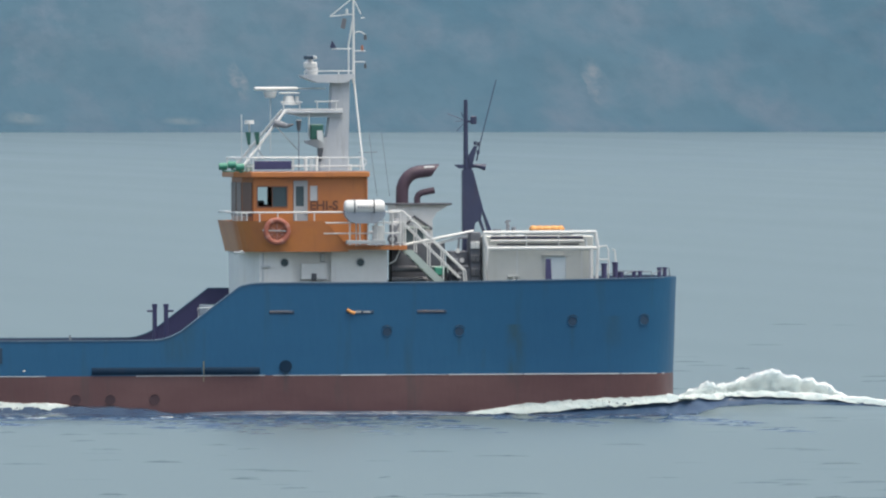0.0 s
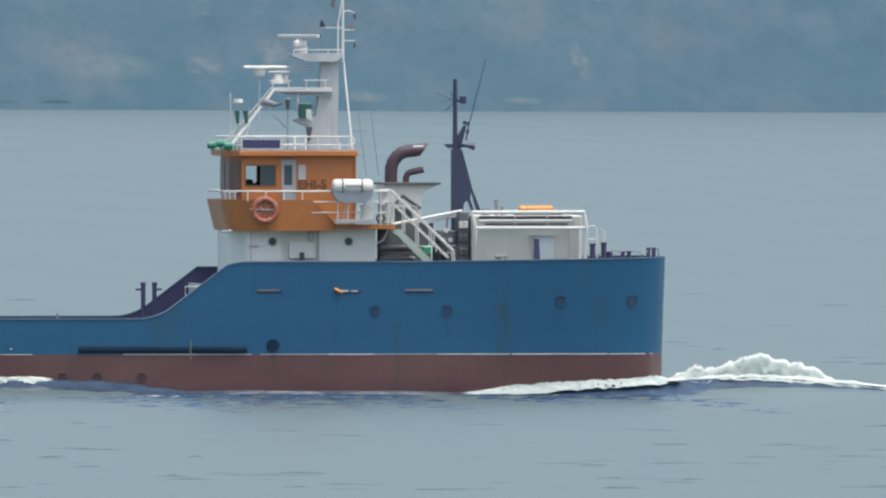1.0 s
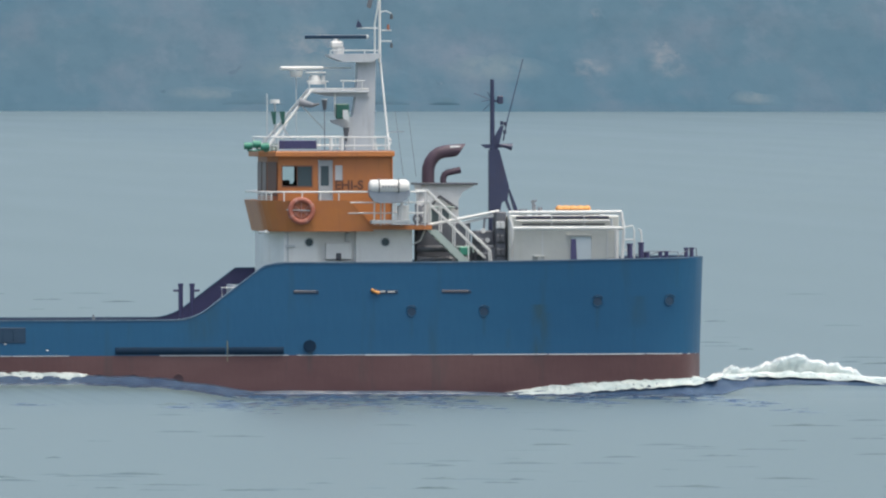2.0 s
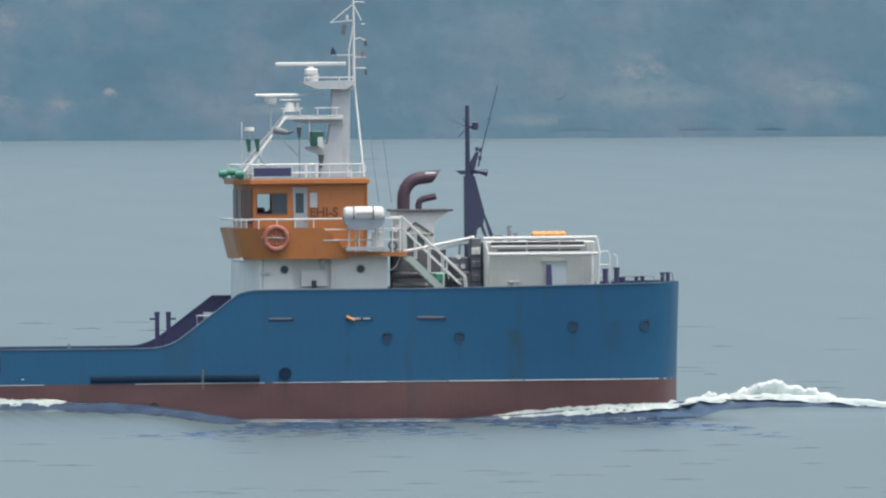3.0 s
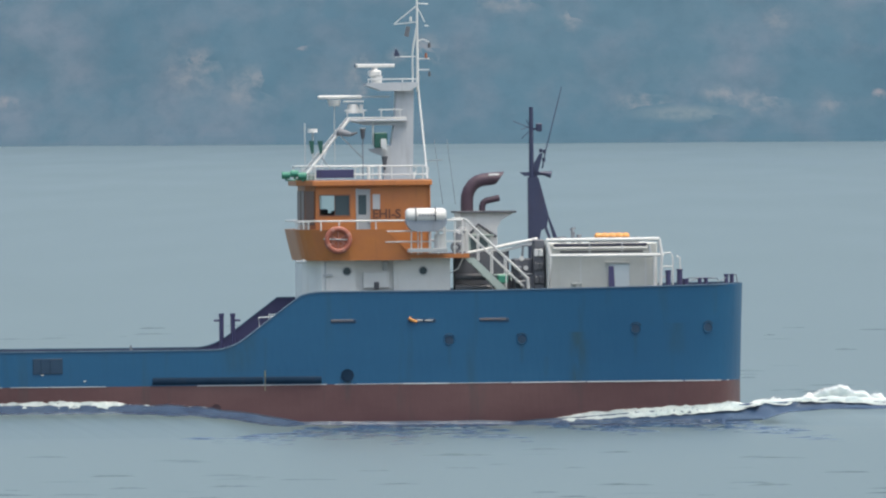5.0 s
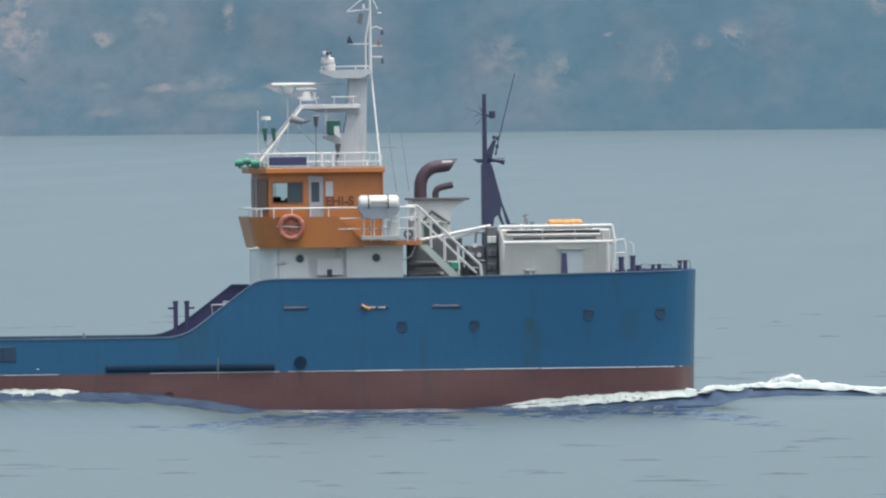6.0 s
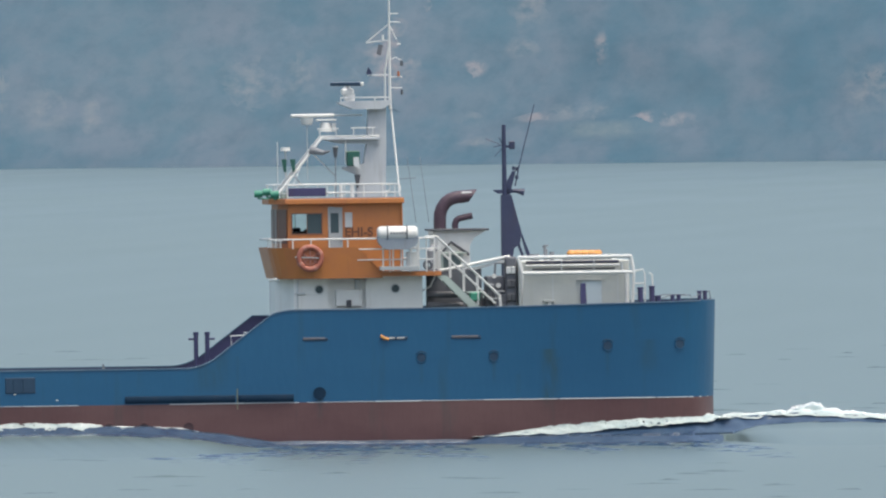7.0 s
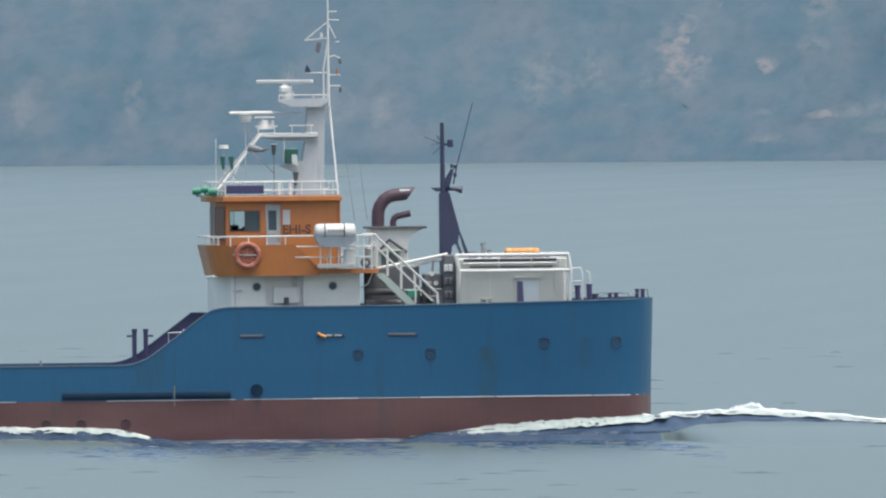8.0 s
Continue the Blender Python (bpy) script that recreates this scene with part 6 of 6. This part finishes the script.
def build_waves():
    made = []
    made.append((bow_wave(), 0.02, 0.02, 2.4, 0.3))
    made.append((ridge("quarter_wave", AFT_H, near_crest, 3.0, "dark wave along the after side of the hull", gentle=True), 0.03, 0.0, 2.2, 2.0))
    made.append((ridge("hull_wash", WASH_H, near_crest, 5.0, "water lapping along the hull, painted dark as the hull's reflection"), 0.015, 0.0, 1.7, 0.9))
    made.append((foam("bow_foam", BOW_H, near_crest, 1.6, 11.3, 500, 0.04, 0.022, 21, "white foam strip along the bow wave", 0.31, 0.10, -0.42, 0.45, ends=(3.5, 1.3)), 0.02, 0.02, 2.4, 0.3))
    made.append((foam("crest_foam", BOW_H, near_crest, 10.4, 24.0, 700, 0.06, 0.020, 23, "white foam line on the wave crest ahead", 0.15, 0.15, -0.30, ends=(1.0, 5.0)), 0.02, 0.02, 2.9, 2.0))
    made.append((foam("spray", BOW_H, lambda x: near_crest(x) + 0.25, 10.3, 18.6, 2600, 0.04, 0.019, 22, "tumbling white spray thrown up ahead of the stem", 0.44, 0.50, -0.7,
                       peaks=((12.1, 0.7, 0.25), (14.6, 0.8, 0.75), (14.9, 2.0, 0.55), (16.2, 0.5, 0.25)), ends=(0.8, 2.6)), 0.02, 0.0, 2.3, 1.0))
    made.append((foam("quarter_foam", AFT_H, near_crest, -24.0, -10.6, 600, 0.05, 0.022, 24, "broken white foam along the after hull", 0.24, 0.15, -0.14, 0.24, ends=(1.0, 2.5)), 0.03, 0.0, 2.2, 2.0))
    made.append((foam("thin_foam", AFT_H, near_crest, -13.5, -6.8, 300, 0.03, 0.02, 25, "thin white foam trailing beside the hull", 0.20, 0.06, -0.08, 0.24, ends=(2.0, 2.4)), 0.03, 0.0, 2.2, 2.0))
    made.append((hull_strokes(41), 0.004, 0.0, 2.6, 0.4))
    made.append((foam_streaks(31), 0.0, 0.0, 3.0, 0.0))
    return made


# ---- far shore details: x, height over the water, width, height of the piece ----
OUTCROPS_BARE = ((-176, 18.6, 4.2, 4.2), (-170, 31.0, 0.7, 0.9), (-159, 18.4, 1.7, 1.1), (-146, 8.9, 3.6, 1.0), (-135, 22.5,
            1.1, 1.7), (-124, 8.9, 2.6, 1.5), (-119, 8.0, 3.6, 1.3), (-60, 18.3, 1.3, 0.5), (49, 8.9, 1.1, 0.7), (173, 5.4, 0.4, 0.3), (223, 2.5, 0.4, 0.3))
OUTCROPS_OVERGROWN = ((-298, 11.3, 1.7, 2.1), (-277, 11.7, 1.3, 3.6), (-248, 14.2, 1.3, 3.6), (-239, 10.4, 3.2, 2.6), (-230, 9.3, 1.5, 1.9), (-201,
            14.1, 4.3, 4.3), (-192, 16.1, 2.1, 2.8), (-182, 16.0, 1.1, 1.5), (-159, 8.3, 1.7, 2.1), (-155, 4.3, 3.6, 1.5), (-151, 22.3, 2.8, 1.1), (-150, 28.5,
            2.6, 2.8), (-137, 10.2, 6.4, 2.6), (-82, 15.1, 4.3, 3.2), (-71, 9.1, 3.6, 2.8), (-50, 11.4, 2.1, 2.6), (-43, 17.7, 1.7, 1.1), (-37, 20.5, 2.8, 2.8),
            (-23, 27.3, 4.3, 2.6), (-10, 22.2, 2.1, 2.6), (4, 7.3, 4.9, 1.3), (18, 8.9, 2.8, 1.3), (26, 6.5, 4.7, 1.7), (30, 22.5, 2.1, 2.1), (40, 6.4, 2.1, 1.1),
            (150, 12.0, 5.3, 2.3), (202, 8.5, 3.2, 1.5), (205, 18.8, 0.9, 0.6), (217, 8.2, 2.6, 2.6), (275, 10.4, 1.3,
            2.1), (344, 9.0, 1.5, 3.2))
FIELDS = ((150, 4.5, 11.0, 34), (184, 5.0, 11.0, 24), (232, 1.2, 4.0, 10), (128, 2.0, 5.0, 16), (80, 4.0, 7.0, 18), (12, 3.5, 7.5, 26), (-132, 4.0, 8.5, 24), (262, 1.2, 3.0, 9))
WOODS = ((137, 0.9, 4.2, 12), (161, 0.9, 3.8, 11), (173, 0.9, 3.0, 6), (19, 2.5, 5.0, 9))


def depth_at(x, z):
    """How far behind the water's edge the slope reaches a height."""
    y = 4.0
    while hill_height(x, y) < z and y < 600:
        y += 2.0
    return y - (2.0 * (hill_height(x, y) - z) / max(0.01, hill_height(x, y) - hill_height(x, y - 2.0)) if y > 4 else 0)


def build_outcrops():
    """Bare patches of pale rock that lie on the slope, with ragged outlines."""
    rng = random.Random(9)
    for x, z, w, h, bare in [(*o, True) for o in OUTCROPS_BARE] + [(*o, False) for o in OUTCROPS_OVERGROWN]:
        w, h = 1.7 * w, 1.7 * h
        ph = rng.random() * 90
        bm = B()
        rings, n = 5, 22
        mid = depth_at(x, z)
        rows = []
        for j in range(rings + 1):
            row = []
            for i in range(n):
                a = 2 * math.pi * i / n
                ragged = 1 + 0.45 * noise.noise(Vector((1.3 * math.cos(a) + ph, 1.3 * math.sin(a), 0))) + 0.35 * noise.noise(Vector((3.5 * math.cos(a), ph, 3.5 * math.sin(a))))
                k = max(0.02, j / rings) * ragged
                px, pz = x + w * k * math.cos(a) - 0.35 * h * k * math.sin(a), max(1.2, z + h * k * math.sin(a))
                y = max(4.0, mid + (pz - z) / 0.26)
                proud = 0.06 * (1 - (j / rings) ** 4) - 0.02
                row.append(bm.verts.new((px, 3700 + y - proud, hill_height(px, y) + proud)))
            rows.append(row)
        bm.faces.new(rows[0])
        for a, b in zip(rows, rows[1:]):
            for i in range(n):
                bm.faces.new((a[i], a[(i + 1) % n], b[(i + 1) % n], b[i]))
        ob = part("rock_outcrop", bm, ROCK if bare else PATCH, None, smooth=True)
        tagged(ob, "bare pale rock outcrop on the hazy far slope" if bare else "faint overgrown rock outcrop on the hazy far slope", "rock", "rock outcrops")


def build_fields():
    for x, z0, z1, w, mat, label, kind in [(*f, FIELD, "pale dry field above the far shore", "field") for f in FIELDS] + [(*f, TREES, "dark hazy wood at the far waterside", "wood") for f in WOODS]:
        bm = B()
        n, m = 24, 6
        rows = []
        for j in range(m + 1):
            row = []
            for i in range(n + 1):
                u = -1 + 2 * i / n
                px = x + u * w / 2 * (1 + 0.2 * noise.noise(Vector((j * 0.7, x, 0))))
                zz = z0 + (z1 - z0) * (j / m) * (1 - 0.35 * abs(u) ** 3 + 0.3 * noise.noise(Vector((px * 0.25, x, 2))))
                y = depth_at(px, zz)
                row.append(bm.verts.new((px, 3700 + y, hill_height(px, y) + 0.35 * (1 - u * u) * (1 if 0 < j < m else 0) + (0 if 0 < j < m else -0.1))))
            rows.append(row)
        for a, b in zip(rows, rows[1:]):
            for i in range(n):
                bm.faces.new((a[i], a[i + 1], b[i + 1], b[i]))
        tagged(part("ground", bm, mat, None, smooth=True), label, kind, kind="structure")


# ---- build ----
build_sea()
build_shore()
build_fields()
build_outcrops()
build_ripples()
hull = build_hull()
hull_details(hull)
deck_posts()
build_deckhouse()
build_bridge_deck()
build_wheelhouse()
build_roof_gear()
scanner = build_mast()
raft = build_raft()
buoy = build_lifebuoy()
build_funnel()
build_stairs()
build_crane_post()
fender = build_fore_house()
waves = build_waves()


def ship_place(t):
    """Where the ship is: x, y and its heading in degrees."""
    for (ta, a), (tb, b) in zip(SHIP_ROWS, SHIP_ROWS[1:]):
        if ta <= t <= tb:
            m = a.lerp(b, (t - ta) / (tb - ta))
            return m.translation.x, m.translation.y, math.degrees(m.to_euler().z)


# metres by which the bow wave stands higher, and the spray falls back, with time
BOW_RISE = ((0, 0.22), (1.0, 0.14), (3.0, 0.10), (4.5, 0.08), (6.0, 0.14), (6.6, 0.20), (7.0, 0.30), (7.5, 0.42), (8.0, 0.30))
AFT_RISE = ((0, -0.42), (0.5, -0.36), (1.0, -0.20), (1.5, -0.12), (3.0, 0.10), (4.5, 0.10), (6.0, 0.12), (7.5, 0.0), (8.0, -0.18))
WAVE_DROP = ((0, 0.24), (1.0, 0.22), (1.7, 0.14), (3.0, 0.03), (4.0, 0), (8.0, 0))
HULL_FOAM_RISE = ((0, -0.10), (1.5, -0.07), (3.0, 0.0), (4.5, 0.03), (6.0, 0.05), (7.0, 0.12), (7.6, 0.12), (8.0, 0.06))
THIN_FOAM_RISE = ((0, -0.75), (1.5, -0.55), (3.0, -0.10), (4.5, 0.07), (6.0, 0.0), (7.0, 0.0), (7.5, 0.03), (8.0, -0.12))
SPRAY_SINK = ((0, 0.13), (1.2, 0.15), (3.0, 0.20), (3.8, 0.27), (5.0, 0.32), (7.0, 0.50), (8.0, 0.50))


def motions():
    for carried in (ship, raft, buoy, fender):
        walk(carried, SHIP_ROWS)
    # waves and foam go along with the ship, rise, fall and slowly settle
    for ob, sway, settle, period, phase in waves:
        rows = []
        extra = HULL_FOAM_RISE if ob.name.startswith("bow_foam") else ((0, 0), (8, 0))
        sink = WAVE_DROP if ob.name.startswith(("bow_wave", "crest")) else SPRAY_SINK if ob.name.startswith("spray") else ((0, 0), (8, 0))
        rise = THIN_FOAM_RISE if ob.name.startswith("thin") else BOW_RISE if ob.name.startswith(("bow", "crest", "spray")) else AFT_RISE if ob.name.startswith("quarter") else ((0, 0), (8, 0))
        for i in range(33):
            t = 0.25 * i
            at = ship_place(t)
            rows.append((t, pose(at[0] + 2.5 * sway * math.sin(2 * math.pi * t / (1.7 * period) + phase), at[1], sway * math.sin(2 * math.pi * t / period + phase) + settle * (1 - t / 4.0) - 0.01 - lerp_table(sink, t) + lerp_table(rise, t) + lerp_table(extra, t), 0, 0, at[2])))
        walk(ob, rows)
    # the upper scanner makes one turn in 2.38 s
    steps = 64
    walk(scanner, [(8.0 * i / steps, pose(-2.58, 0, 13.14, 0, 0, 90 - 360 * (8.0 * i / steps) / 2.38)) for i in range(steps + 1)])


motions()
